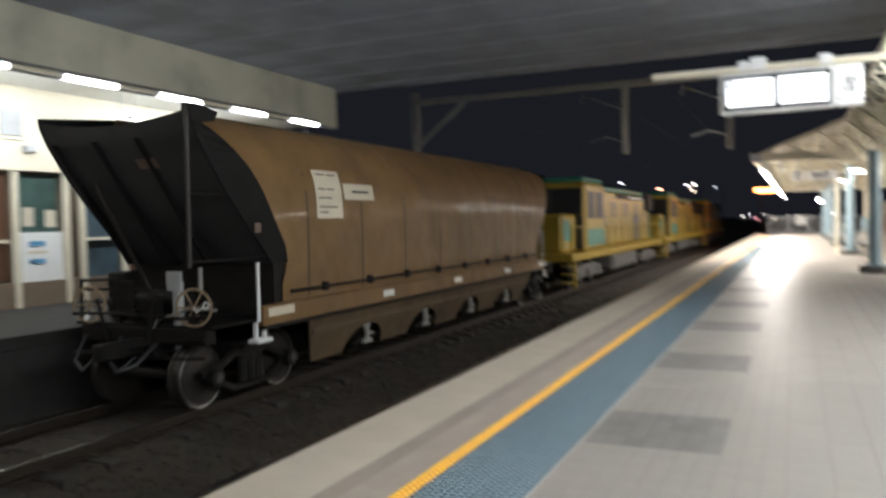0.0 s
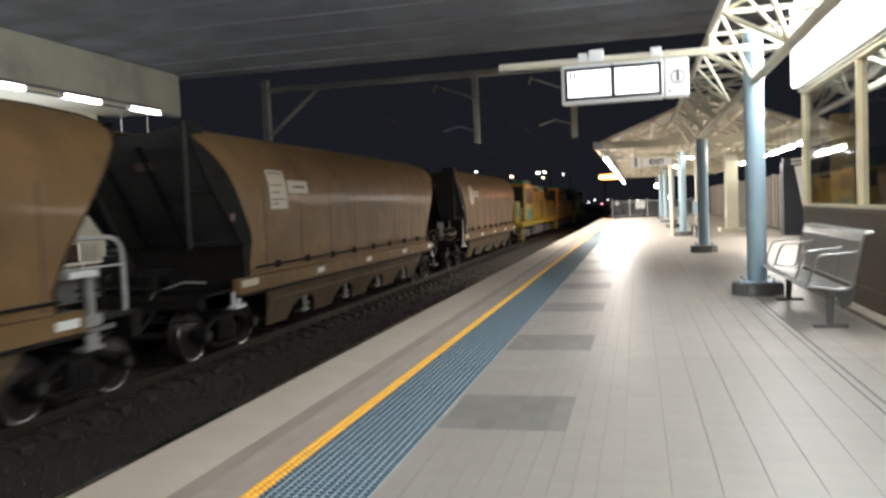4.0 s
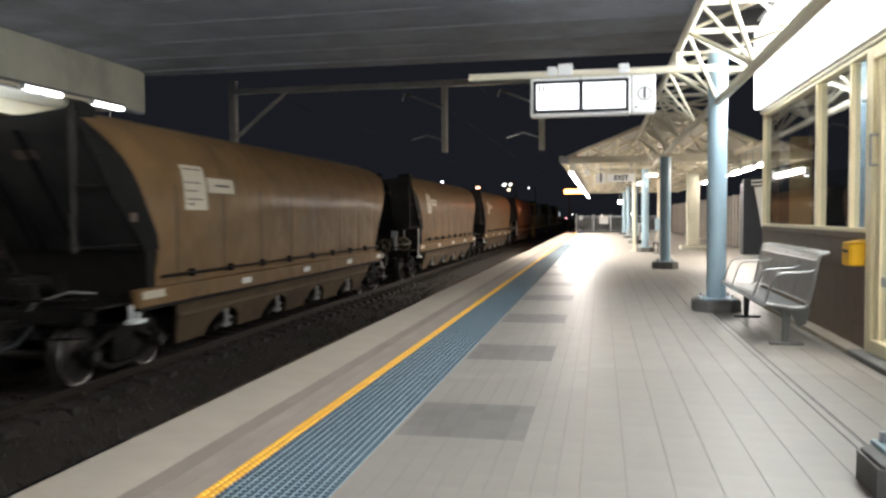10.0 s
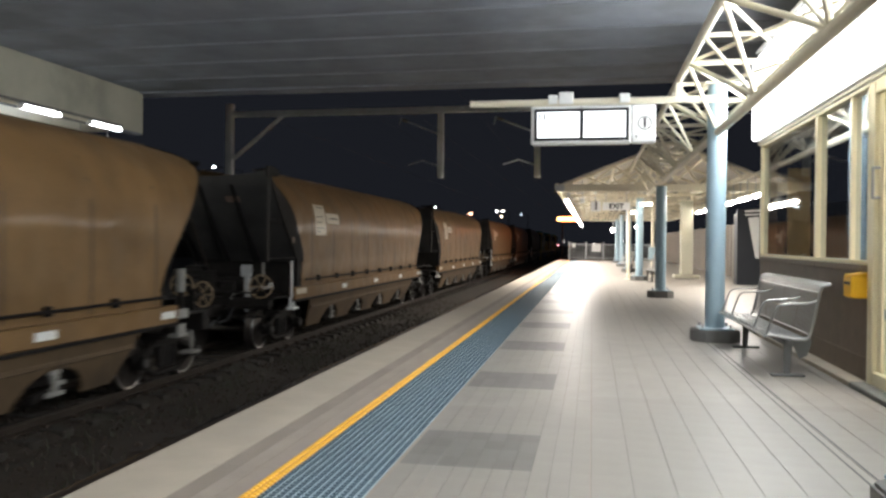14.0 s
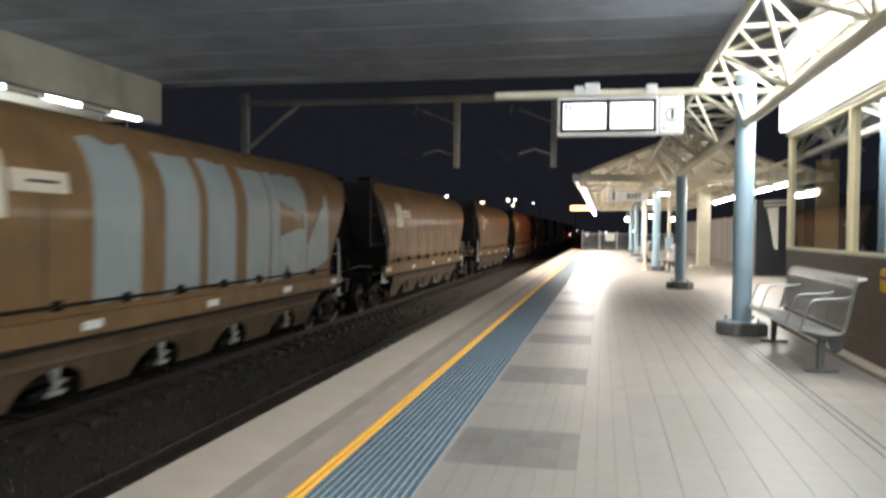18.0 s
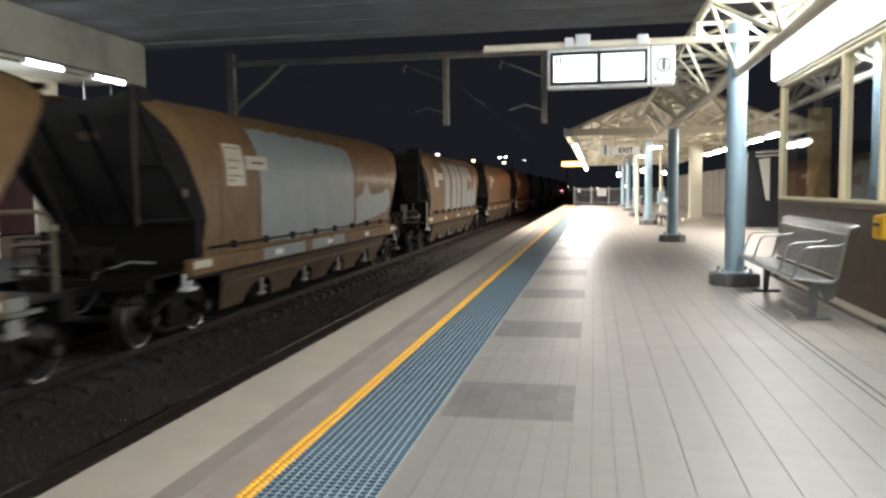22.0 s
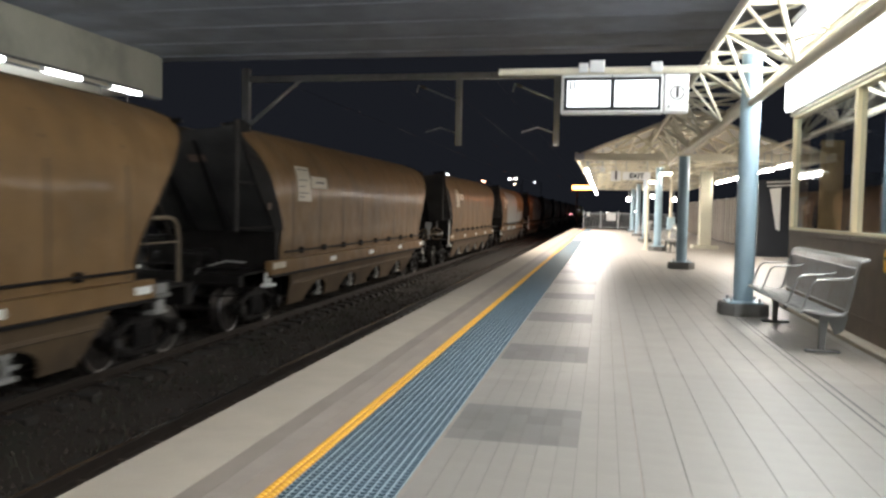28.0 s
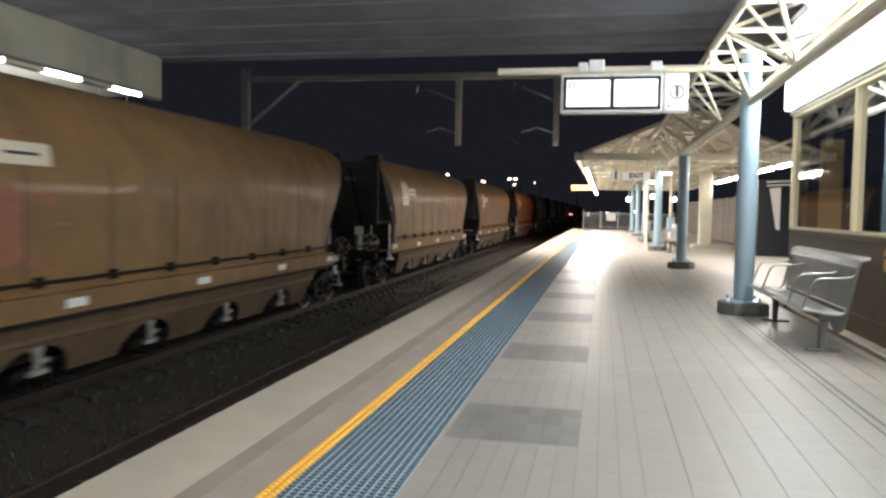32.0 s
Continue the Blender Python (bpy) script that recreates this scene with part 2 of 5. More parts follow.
def glass_mat(name, tint, rough=0.02):
    m = bpy.data.materials.new(name)
    m.use_nodes = True
    nt = m.node_tree
    b = nt.nodes["Principled BSDF"]
    b.inputs["Base Color"].default_value = (*tint, 1)
    b.inputs["Roughness"].default_value, b.inputs["Transmission Weight"].default_value, b.inputs["IOR"].default_value = rough, 1.0, 1.45
    return m


GLASS = glass_mat("window glass", (0.85, 0.9, 0.92))


# ---- mesh helpers ----
def part(name, bm, material, parent=None, label="", smooth=False, m=None):
    me = bpy.data.meshes.new(name)
    bmesh.ops.recalc_face_normals(bm, faces=bm.faces)
    bm.to_mesh(me)
    bm.free()
    me.materials.append(material)
    if smooth:
        me.polygons.foreach_set("use_smooth", [True] * len(me.polygons))
    ob = new(name, me)
    if parent:
        ob.parent = parent
    if m:
        ob.matrix_basis = m
    if label:
        ob["label"] = label
    return ob


def again(ob, m, parent=None):
    """The same mesh again as an object of its own."""
    o = new(ob.name.split(".")[0], ob.data)
    o.parent = parent or ob.parent
    o.matrix_basis = m
    if ob.get("label"):
        o["label"] = ob["label"]
    return o


def box(bm, x0, x1, y0, y1, z0, z1, bevel=0.0):
    vs = [bm.verts.new((x, y, z)) for x in (x0, x1) for y in (y0, y1) for z in (z0, z1)]
    fs = [bm.faces.new([vs[i] for i in f]) for f in ((0, 1, 3, 2), (4, 6, 7, 5), (0, 4, 5, 1), (2, 3, 7, 6), (0, 2, 6, 4), (1, 5, 7, 3))]
    if bevel:
        es = list({e for f in fs for e in f.edges})
        bmesh.ops.bevel(bm, geom=es, offset=bevel, segments=1, affect="EDGES")
    return bm


def cube(x0, x1, y0, y1, z0, z1, bevel=0.0):
    return box(bmesh.new(), x0, x1, y0, y1, z0, z1, bevel)


def rod(bm, a, b, r, n=8, r2=None):
    a, b = Vector(a), Vector(b)
    d = b - a
    bmesh.ops.create_cone(bm, cap_ends=True, segments=n, radius1=r, radius2=r if r2 is None else r2, depth=d.length,
                          matrix=Matrix.Translation((a + b) / 2) @ d.to_track_quat("Z", "Y").to_matrix().to_4x4())
    return bm


def tube(a, b, r, n=8):
    return rod(bmesh.new(), a, b, r, n)


def bent(bm, pts, r, n=8):
    for a, b in zip(pts, pts[1:]):
        rod(bm, a, b, r, n)
    for p in pts[1:-1]:
        bmesh.ops.create_uvsphere(bm, u_segments=n, v_segments=6, radius=r, matrix=Matrix.Translation(p))
    return bm


def ring(bm, c, axis, r, t, n=24, k=6):
    """A torus of radius r and thickness t round an axis."""
    m = Matrix.Translation(c) @ Vector(axis).to_track_quat("Z", "Y").to_matrix().to_4x4()
    g = []
    for i in range(n):
        a = 2 * math.pi * i / n
        g.append([bm.verts.new(m @ Vector(((r + t * math.cos(2 * math.pi * j / k)) * math.cos(a), (r + t * math.cos(2 * math.pi * j / k)) * math.sin(a), t * math.sin(2 * math.pi * j / k)))) for j in range(k)])
    for i in range(n):
        for j in range(k):
            bm.faces.new((g[i][j], g[(i + 1) % n][j], g[(i + 1) % n][(j + 1) % k], g[i][(j + 1) % k]))
    return bm


def prism(bm, outline, x0, x1, axis="x"):
    """An outline of two coordinates, pushed along an axis."""
    def at(u, v, w):
        return {"x": (w, u, v), "y": (u, w, v), "z": (u, v, w)}[axis]
    a = [bm.verts.new(at(u, v, x0)) for u, v in outline]
    b = [bm.verts.new(at(u, v, x1)) for u, v in outline]
    bm.faces.new(a)
    bm.faces.new(b[::-1])
    for i in range(len(a)):
        j = (i + 1) % len(a)
        bm.faces.new((a[i], a[j], b[j], b[i]))
    return bm


def empty(name, x=0, y=0, z=0, rz=0):
    ob = new(name)
    ob.matrix_basis = pose(x, y, z, 0, 0, rz)
    return ob


def words(name, text, size, material, m, parent, label=""):
    cu = bpy.data.curves.new(name, "FONT")
    cu.body, cu.size, cu.extrude, cu.align_x, cu.align_y = text, size, 0.003, "CENTER", "CENTER"
    cu.offset = size * 0.035
    cu.materials.append(material)
    ob = new(name, cu)
    ob.parent = parent
    ob.matrix_basis = m
    if label:
        ob["label"] = label
    return ob


# ---- setting ----
def stuff(name, verts, faces, material, label, parent=None):
    me = bpy.data.meshes.new(name)
    me.from_pydata(verts, [], faces)
    me.materials.append(material)
    ob = new(name, me)
    if parent:
        ob.parent = parent
    return tagged(ob, label, kind="stuff")


ground = part("ground", cube(-700, 700, -400, 900, -1.9, -1.5), EARTH)
tagged(ground, "dark bare ground beside the railway", "ground", kind="structure")

RAIL_Z = -1.08
TRACKS = (-1.55, -5.6)
rng = np.random.default_rng(7)


def ballast_bed():
    xs = np.linspace(-7.6, -0.05, 52)
    ys = np.concatenate([np.linspace(-240, 1, 30), np.linspace(1.2, 40, 260), np.linspace(41, 420, 60)])
    verts, faces = [], []
    for j, y in enumerate(ys):
        for i, x in enumerate(xs):
            r = noise.noise((x * 7.0, y * 7.0, 0)) * 0.012 + noise.noise((x * 1.1, y * 0.7, 3)) * 0.05
            dip = -0.08 if -4.4 < x < -2.8 else 0.0
            verts.append((x, y, -1.27 + r + dip))
    n = len(xs)
    for j in range(len(ys) - 1):
        for i in range(n - 1):
            a = j * n + i
            faces.append((a, a + 1, a + n + 1, a + n))
    me = bpy.data.meshes.new("ballast")
    me.from_pydata(verts, [], faces)
    me.materials.append(BALLAST)
    me.polygons.foreach_set("use_smooth", [True] * len(me.polygons))
    return tagged(new("ballast", me), "dirty dark crushed-stone ballast between the platforms", "ballast", kind="structure")


ballast_bed()

# loose stones, nobody could count them
base = np.array([(0, 0, 1), (0.9, 0, 0), (0, 0.8, 0.1), (-0.85, 0.1, 0), (0.1, -0.9, 0.05), (0, 0, -0.6)])
tri = ((0, 1, 2), (0, 2, 3), (0, 3, 4), (0, 4, 1), (5, 2, 1), (5, 3, 2), (5, 4, 3), (5, 1, 4))
verts, faces = [], []
for k in range(9000):
    x, y = rng.uniform(-7.4, -0.1), 2.0 + 34 * rng.random() ** 1.4
    s, a = rng.uniform(0.018, 0.042), rng.uniform(0, 6.3)
    c, d = math.cos(a), math.sin(a)
    z = -1.25 + noise.noise((x * 1.1, y * 0.7, 3)) * 0.05 + (-0.08 if -4.4 < x < -2.8 else 0)
    off = len(verts)
    for p in base * rng.uniform(0.7, 1.25, (6, 3)):
        verts.append((x + s * (p[0] * c - p[1] * d), y + s * (p[0] * d + p[1] * c), z + s * p[2]))
    faces += [tuple(off + i for i in f) for f in tri]
STONE = mat("ballast stone", (0.034, 0.023, 0.0155), 0.9, vary=0.4, scale=6, bump=0.3)
tagged(stuff("ballast_stones", verts, faces, STONE, "loose dark ballast stones on the track bed"), category="stones")

# low weeds between the tracks
verts, faces = [], []
for k in range(1500):
    x, y = rng.uniform(-4.2, -2.7) if k % 3 else rng.uniform(-0.7, -0.1), 2.5 + 26 * rng.random()
    if noise.noise((x * 0.9, y * 0.6, 9)) < -0.05:
        continue
    h, a, w = rng.uniform(0.05, 0.17), rng.uniform(0, 6.3), 0.012
    dx, dy = math.cos(a), math.sin(a)
    off = len(verts)
    verts += [(x - dy * w, y + dx * w, -1.33), (x + dy * w, y - dx * w, -1.33), (x + dx * h * 0.6, y + dy * h * 0.6, -1.3 + h)]
    faces.append((off, off + 1, off + 2))
tagged(stuff("weeds", verts, faces, mat("dry weeds", (0.03, 0.03, 0.014), 0.8, vary=0.3), "sparse dry weeds growing between the tracks"), category="weeds")


def track(cx):
    t = empty("track", cx, 0, RAIL_Z)
    tagged(t, "standard gauge railway track on concrete sleepers", "track", kind="structure")
    prof = [(-0.07, -0.17), (0.07, -0.17), (0.07, -0.15), (0.012, -0.13), (0.012, -0.045), (0.036, -0.035), (0.036, -0.004), (-0.036, -0.004), (-0.036, -0.035), (-0.012, -0.045), (-0.012, -0.13), (-0.07, -0.15)]
    for s in (-0.7525, 0.7525):
        part("rail", prism(bmesh.new(), [(s + u, v) for u, v in prof], -240, 420, "y"), RAIL, t)
        part("rail_head", cube(s - 0.03, s + 0.03, -240, 420, -0.004, 0.0), RAILTOP, t, "polished rail head")
    first = part("sleeper", cube(-1.25, 1.25, -0.12, 0.12, -0.30, -0.165, 0.02), SLEEPER, t, m=pose(0, 2.0, 0))
    for k in range(1, 75):
        again(first, pose(0, 2.0 + 0.65 * k, 0))
    clip = part("rail_clip", cube(-0.06, 0.06, -0.035, 0.035, -0.165, -0.12, 0.008), mat("clip steel", (0.07, 0.05, 0.038), 0.5, 0.5), t, m=pose(0.66, 2.0, 0))
    for k in range(75):
        for s in (-0.845, -0.66, 0.66, 0.845):
            if k or s != 0.66:
                if k < 60 and cx > -2 or s > 0:
                    again(clip, pose(s, 2.0 + 0.65 * k, 0))
    bm = bmesh.new()
    for k in range(75, 320):
        box(bm, -1.25, 1.25, 2.0 + 0.65 * k - 0.12, 2.0 + 0.65 * k + 0.12, -0.30, -0.17)
    tagged(part("far_sleepers", bm, SLEEPER, t), kind="stuff")
    return t


for cx in TRACKS:
    track(cx)

# ---- platform with the camera ----
platform = part("platform", cube(0.06, 14, -40, 69.5, -1.9, -0.07), PLINTH)
tagged(platform, "railway platform paved in grey with tactile edge strips", "platform", kind="structure")
slab = part("coping_slab", cube(0, 0.567, 0, 1.999, -0.16, 0.0), CONCRETE, platform, "pale concrete coping slab", m=pose(0, -10, 0))
for k in range(1, 40):
    again(slab, pose(0, -10 + 2.0 * k, 0))
part("platform_wall", cube(0.01, 0.06, -40, 69.5, -1.9, -0.161), BRIDGE, platform, "dark sooty platform face")
for x0, x1, m in ((0.568, 0.705, STRIP_DARK), (0.709, 0.832, STRIP), (0.836, 0.969, STRIP)):
    strip = part("edge_paver", cube(x0, x1, 0, 0.999, -0.06, -0.002), m, platform, m=pose(0, -10, 0))
    for k in range(1, 79):
        again(strip, pose(0, -10 + k, 0))
part("edge_bed", cube(0.568, 0.969, -10, 69, -0.068, -0.005), CONCRETE, platform)


def tactile(width, cols, y_len, rows, pitch, worn=False):
    bm = box(bmesh.new(), 0.001, width - 0.001, 0.001, y_len - 0.001, -0.06, -0.001)
    # worn draws dark strips along the stud rows, shade painted on the tile
    for i in range(cols if worn else 0):
        x = (i + 0.5) * pitch
        q = [bm.verts.new(p) for p in ((x - 0.0165, 0.001, -0.0004), (x + 0.0165, 0.001, -0.0004), (x + 0.0165, y_len - 0.001, -0.0004), (x - 0.0165, y_len - 0.001, -0.0004))]
        bm.faces.new(q).material_index = 3
    for i in range(cols):
        for j in range(rows):
            x, y = (i + 0.5) * pitch, (j + 0.5) * pitch
            a = [bm.verts.new((x + 0.0225 * math.cos(t * math.pi / 3), y + 0.0225 * math.sin(t * math.pi / 3), -0.001)) for t in range(6)]
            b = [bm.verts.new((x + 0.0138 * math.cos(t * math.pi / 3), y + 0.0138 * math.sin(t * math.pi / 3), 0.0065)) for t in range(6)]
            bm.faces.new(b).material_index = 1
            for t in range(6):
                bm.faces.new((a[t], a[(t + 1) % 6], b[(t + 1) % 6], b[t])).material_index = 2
    return bm


ytile = part("yellow_tactile_tile", tactile(0.1, 2, 0.3, 6, 0.05), TACTILE_YELLOW, platform, "studded yellow warning tile", m=pose(0.97, -3, 0))
btile = part("blue_tactile_tile", tactile(0.3, 6, 0.3, 6, 0.05, True), TACTILE_BLUE, platform, "studded blue tactile tile", m=pose(1.07, -3, 0))
ytile.data.materials.append(TACTILE_YSTUD)
ytile.data.materials.append(TACTILE_YSTUD)
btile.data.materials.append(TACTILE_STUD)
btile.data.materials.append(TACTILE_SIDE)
btile.data.materials.append(TACTILE_SHADE)
for k in range(0, 242):
    y = -3 + 0.3 * k
    if k:
        again(ytile, pose(0.97, y, 0))
    for x in (1.07, 1.37):
        if k or x > 1.1:
            if k < 145:
                again(btile, pose(x, y, 0))
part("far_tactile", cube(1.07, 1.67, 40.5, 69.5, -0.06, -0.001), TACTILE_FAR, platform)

# pavers: narrow courses, then wide ones; the nearest are objects of their own
PAVER_FAR = mat("grey clay paver run", (0.285, 0.256, 0.226), 0.46, vary=0.1, scale=3, fine=120, bump=0.1)
PITCH = 0.2367
COURSES = range(-32, 272)


def paver_mesh(name, w, l, material):
    bm = cube(0.0022, w - 0.0022, 0.0, l, -0.06, 0.0)
    return part(name, bm, material, platform, m=pose(0, 0, -5))


narrow = paver_mesh("paver", 0.125, PITCH, PAVER)
narrow_d = paver_mesh("dark_paver", 0.125, PITCH, PAVER_DARK)
wide = paver_mesh("paver", 0.25, PITCH, PAVER)
verts, faces = [], []
dverts, dfaces = [], []


def joined(v, f, x, y, w, l):
    o, g = len(v), 0.0022
    z = rng.uniform(-0.0002, 0.0002)
    x0, x1, y0, y1 = x + g, x + w - g, y + 0.0002, y + l - 0.0002
    v += [(x0, y0, z), (x1, y0, z), (x1, y1, z), (x0, y1, z), (x0, y0, -0.05), (x1, y0, -0.05), (x1, y1, -0.05), (x0, y1, -0.05)]
    f += [(o, o + 1, o + 2, o + 3), (o, o + 4, o + 5, o + 1), (o + 1, o + 5, o + 6, o + 2), (o + 2, o + 6, o + 7, o + 3), (o + 3, o + 7, o + 4, o)]


count = [0, 0, 0]
for n in COURSES:
    y = 4.27 + PITCH * n
    for i in range(10):
        x = 1.70 + 0.125 * i
        if i < 7 and n % 12 < 4 and n < 90:
            if -14 < n < 40:
                again(narrow_d, pose(x, y, 0))
            else:
                joined(dverts, dfaces, x, y, 0.125, PITCH)
        elif -8 < n < 12 and count[1] < 120:
            again(narrow, pose(x, y, 0))
            count[1] += 1
        else:
            joined(verts, faces, x, y, 0.125, PITCH)
    for i in range(28):
        x = 2.955 + 0.25 * i
        if -7 < n < 12 and i < 10 and count[2] < 170:
            again(wide, pose(x, y, 0))
            count[2] += 1
        elif (x < 5.7 or y > 13.5) and (y < 45 or i < 12):
            joined(verts, faces, x, y, 0.25, PITCH)
for x in (4.635, 4.715):
    part("drain_slot", cube(x, x + 0.014, -3, 11.8, -0.05, 0.0008), BLACK, platform, "narrow dark drain slot")
part("joint_strip", cube(2.9465, 2.9535, -3, 69, -0.05, 0.0005), STRIP, platform, "thin pale joint strip")
for o in (narrow, narrow_d, wide):
    bpy.data.objects.remove(o)
stuff("paver_field", verts, faces, PAVER_FAR, "grey pavers", platform)
stuff("dark_paver_patches", dverts, dfaces, PAVER_DARK, "dark grey paver patches", platform)
part("tactile_border", cube(1.672, 1.70, -10, 69, -0.05, -0.002), STRIP, platform)
part("joint_bed", cube(1.67, 14, -40, 69.5, -0.068, -0.004), JOINT, platform)
part("far_paving", cube(5.2, 13.9, 45, 69.4, -0.012, 0.0), PAVER_FAR, platform)

# ---- overbridge ----
bridge = part("bridge_deck", cube(-40, 40, -14, 18.7, 5.75, 6.6), BRIDGE)
tagged(bridge, "dark sooty concrete underside of a road overbridge", "bridge", kind="structure")
beam = part("bridge_beam", cube(-40, 40, 0, 1.46, 5.42, 5.76, 0.03), BRIDGE, bridge, m=pose(0, -13.5, 0))
for k in range(1, 22):
    if k != 21:
        again(beam, pose(0, -13.5 + 1.52 * k, 0))
part("edge_beam", cube(-40, 40, 18.25, 18.95, 5.38, 6.9, 0.03), BRIDGE, bridge)

def bridge_light(y):
    e = empty("bridge_light", 2.4, y, 5.0)
    tagged(e, "lit fluorescent batten hung under the overbridge", "light", "lights under the bridge")
    part("housing", cube(-0.08, 0.08, -1.5, 1.5, 0.0, 0.09, 0.01), WHITEPAINT, e)
    part("tube", tube((0, -1.45, -0.04), (0, 1.45, -0.04), 0.035), TUBE, e, "glowing tube")
    for y1 in (-1.2, 1.2):
        part("hanger", tube((0, y1, 0.09), (0, y1, 0.76), 0.015), GALV, e)


for y in (-9.0, -4.0):
    bridge_light(y)

# ---- opposite platform ----
SOOT = mat("sooty dark paving", (0.022, 0.02, 0.018), 0.8, vary=0.25, scale=2)
opp = part("opposite_platform", cube(-40, -7.3, -60, 60, -1.9, -0.03), mat("sooty platform face", (0.03, 0.028, 0.026), 0.9, vary=0.25))
tagged(opp, "opposite railway platform with a dark concrete edge", "platform", kind="structure")
part("coping", cube(-7.85, -7.25, -60, 60, -0.2, 0.0, 0.01), SOOT, opp, "dark concrete coping")
part("paving", cube(-14, -7.86, -60, 60, -0.03, -0.004), SOOT, opp)

fascia = part("wall_fascia", cube(-9.25, -9.0, -16, 18.42, 4.32, 5.42, 0.01), FASCIA)
tagged(fascia, "grey concrete fascia over the opposite platform", "wall", kind="structure")
part("fascia_edge", cube(-9.24, -9.01, -16, 18.41, 4.27, 4.32, 0.01), BRIDGE, fascia)
soffit = part("opposite_ceiling", cube(-11.1, -9.25, -16, 18.4, 4.40, 4.5), SOFFIT)
tagged(soffit, "white soffit over the opposite platform", "ceiling", kind="structure")


NOTICE = mat("blue notice print", (0.1, 0.3, 0.5), 0.5)


def opposite_building():
    w = part("wall_west", cube(-11.4, -11.0, -16, 17.55, 2.86, 4.4), CREAM)
    tagged(w, "cream wall of the opposite platform building over its glazing", "wall", kind="structure")
    part("sill_beam", cube(-11.05, -10.93, -16, 17.55, 2.72, 2.86, 0.01), CREAM, w)
    part("base_wall", cube(-11.3, -11.0, -16, 17.55, 0.0, 0.5), BROWN, w, "brown base wall")
    post = part("mullion", cube(-11.06, -10.96, -0.06, 0.06, 0, 2.72, 0.01), CREAM, w, m=pose(0, 2.5, 0))
    for y in (3.7, 5.0, 6.6, 8.2, 9.68, 10.87, 11.26, 12.4, 13.5, 15.17, 16.57, 17.48):
        again(post, pose(0, y, 0))
    rail = part("transom", cube(-11.05, -10.98, 0, 1.2, 1.3, 1.36), CREAM, w, m=pose(0, 3.7, 0))
    for y in (8.3, 11.3, 12.4):
        again(rail, pose(0, y, 0))
    cols = (("teal", (0.04, 0.08, 0.07)), ("brown", (0.10, 0.05, 0.03)), ("slate", (0.05, 0.08, 0.10)), ("maroon", (0.07, 0.03, 0.035)))
    ms = [mat(n + " poster print", c, 0.4, vary=0.5, scale=2.5, bump=0.0) for n, c in cols]
    for k, (y0, y1, z0, z1) in enumerate(((9.82, 10.74, 1.5, 2.66), (8.3, 9.58, 0.55, 2.66), (11.36, 12.3, 0.5, 2.6), (6.7, 8.1, 0.55, 2.6), (3.8, 4.9, 0.55, 2.5), (12.5, 13.4, 0.6, 2.6), (13.6, 15.1, 0.55, 2.6), (15.25, 16.5, 0.55, 2.6))):
        part("glazed_panel", cube(-11.16, -11.1, y0, y1, z0, z1), ms[k % 4], w)
    part("end_panel", cube(-11.1, -11.0, 16.62, 17.44, 0.5, 2.72), CREAM, w, "plain cream end panel")
    part("notice_panel", cube(-11.1, -11.02, 9.8, 10.76, 0.5, 1.5), WHITEPAINT, w, "white lower door panel")
    for y0, z0 in ((9.98, 1.22), (9.98, 0.86)):
        part("notice", cube(-11.02, -11.0, y0, y0 + 0.34, z0, z0 + 0.1, 0.004), NOTICE, w, "blue notice")
    part("notice_bar", cube(-11.02, -11.01, 9.93, 10.38, 1.06, 1.12), LABEL, w, "faded red notice line")
    for y0, y1, z0, z1 in ((9.9, 10.15, 1.62, 2.0), (10.42, 10.68, 1.6, 1.95)):
        part("poster_print", cube(-11.099, -11.09, y0, y1, z0, z1), LABEL, w, "pale print on a poster")
    part("back_wall", cube(-11.6, -11.3, -16, 17.55, 0, 4.4), BROWN, w)
    part("vent_frame", cube(-11.02, -10.95, 9.28, 9.92, 3.32, 3.96, 0.01), CREAM, w)
    part("vent_box", cube(-10.96, -10.9, 9.36, 9.84, 3.4, 3.88, 0.01), GALV, w, "grey vent grille")
    part("speaker", cube(-11.02, -10.85, 9.88, 10.12, 3.1, 3.24, 0.02), GALV, w, "small grey loudspeaker")
    return w


opposite_building()

BATTEN = glow("batten diffuser", (0.95, 0.98, 1.0), 14.0)


def batten(y, length=1.5):
    b = empty("fluorescent_batten", -8.88, y, 4.30)
    tagged(b, "lit fluorescent batten under the opposite fascia", "light", "battens over the opposite platform")
    part("housing", cube(-0.05, 0.05, 0, length, -0.002, 0.03), GALV, b)
    part("diffuser", cube(-0.07, 0.07, 0.04, length - 0.04, -0.09, 0.0, 0.02), BATTEN, b, "glowing diffuser")
    for y1 in (0.0, length - 0.04):
        part("end_cap", cube(-0.07, 0.07, y1, y1 + 0.04, -0.09, 0.0), WHITEPAINT, b)
    return b


for k in range(9):
    batten(15.96 - 2.29 * k, 1.26)
trunk = part("trunking", cube(-8.97, -8.91, -4, 17.3, 4.26, 4.32, 0.008), CREAM)
tagged(trunk, "cream cable trunking between the battens", "trunking", kind="structure")
conduit = part("conduit", tube((-8.95, -16, 4.38), (-8.95, 17.4, 4.38), 0.025), PLINTH)
tagged(conduit, "grey conduit linking the battens", "conduit", kind="structure")


def hanging_sign(x, y, z, length=1.5):
    s = empty("hanging_sign", x, y, z)
    tagged(s, "small cream lit sign box hung over the opposite platform", "sign")
    part("box", cube(-0.06, 0.06, 0, length, -0.1, 0.1, 0.01), glow("dim sign face", (0.9, 0.85, 0.6), 0.7), s)
    for y1 in (0.2, length - 0.2):
        part("hanger", tube((0, y1, 0.1), (0, y1, 4.40 - z), 0.015), GALV, s)
    part("lettering_bar", cube(0.061, 0.065, 0.25, length - 0.25, -0.03, 0.03), BLACK, s)
    return s


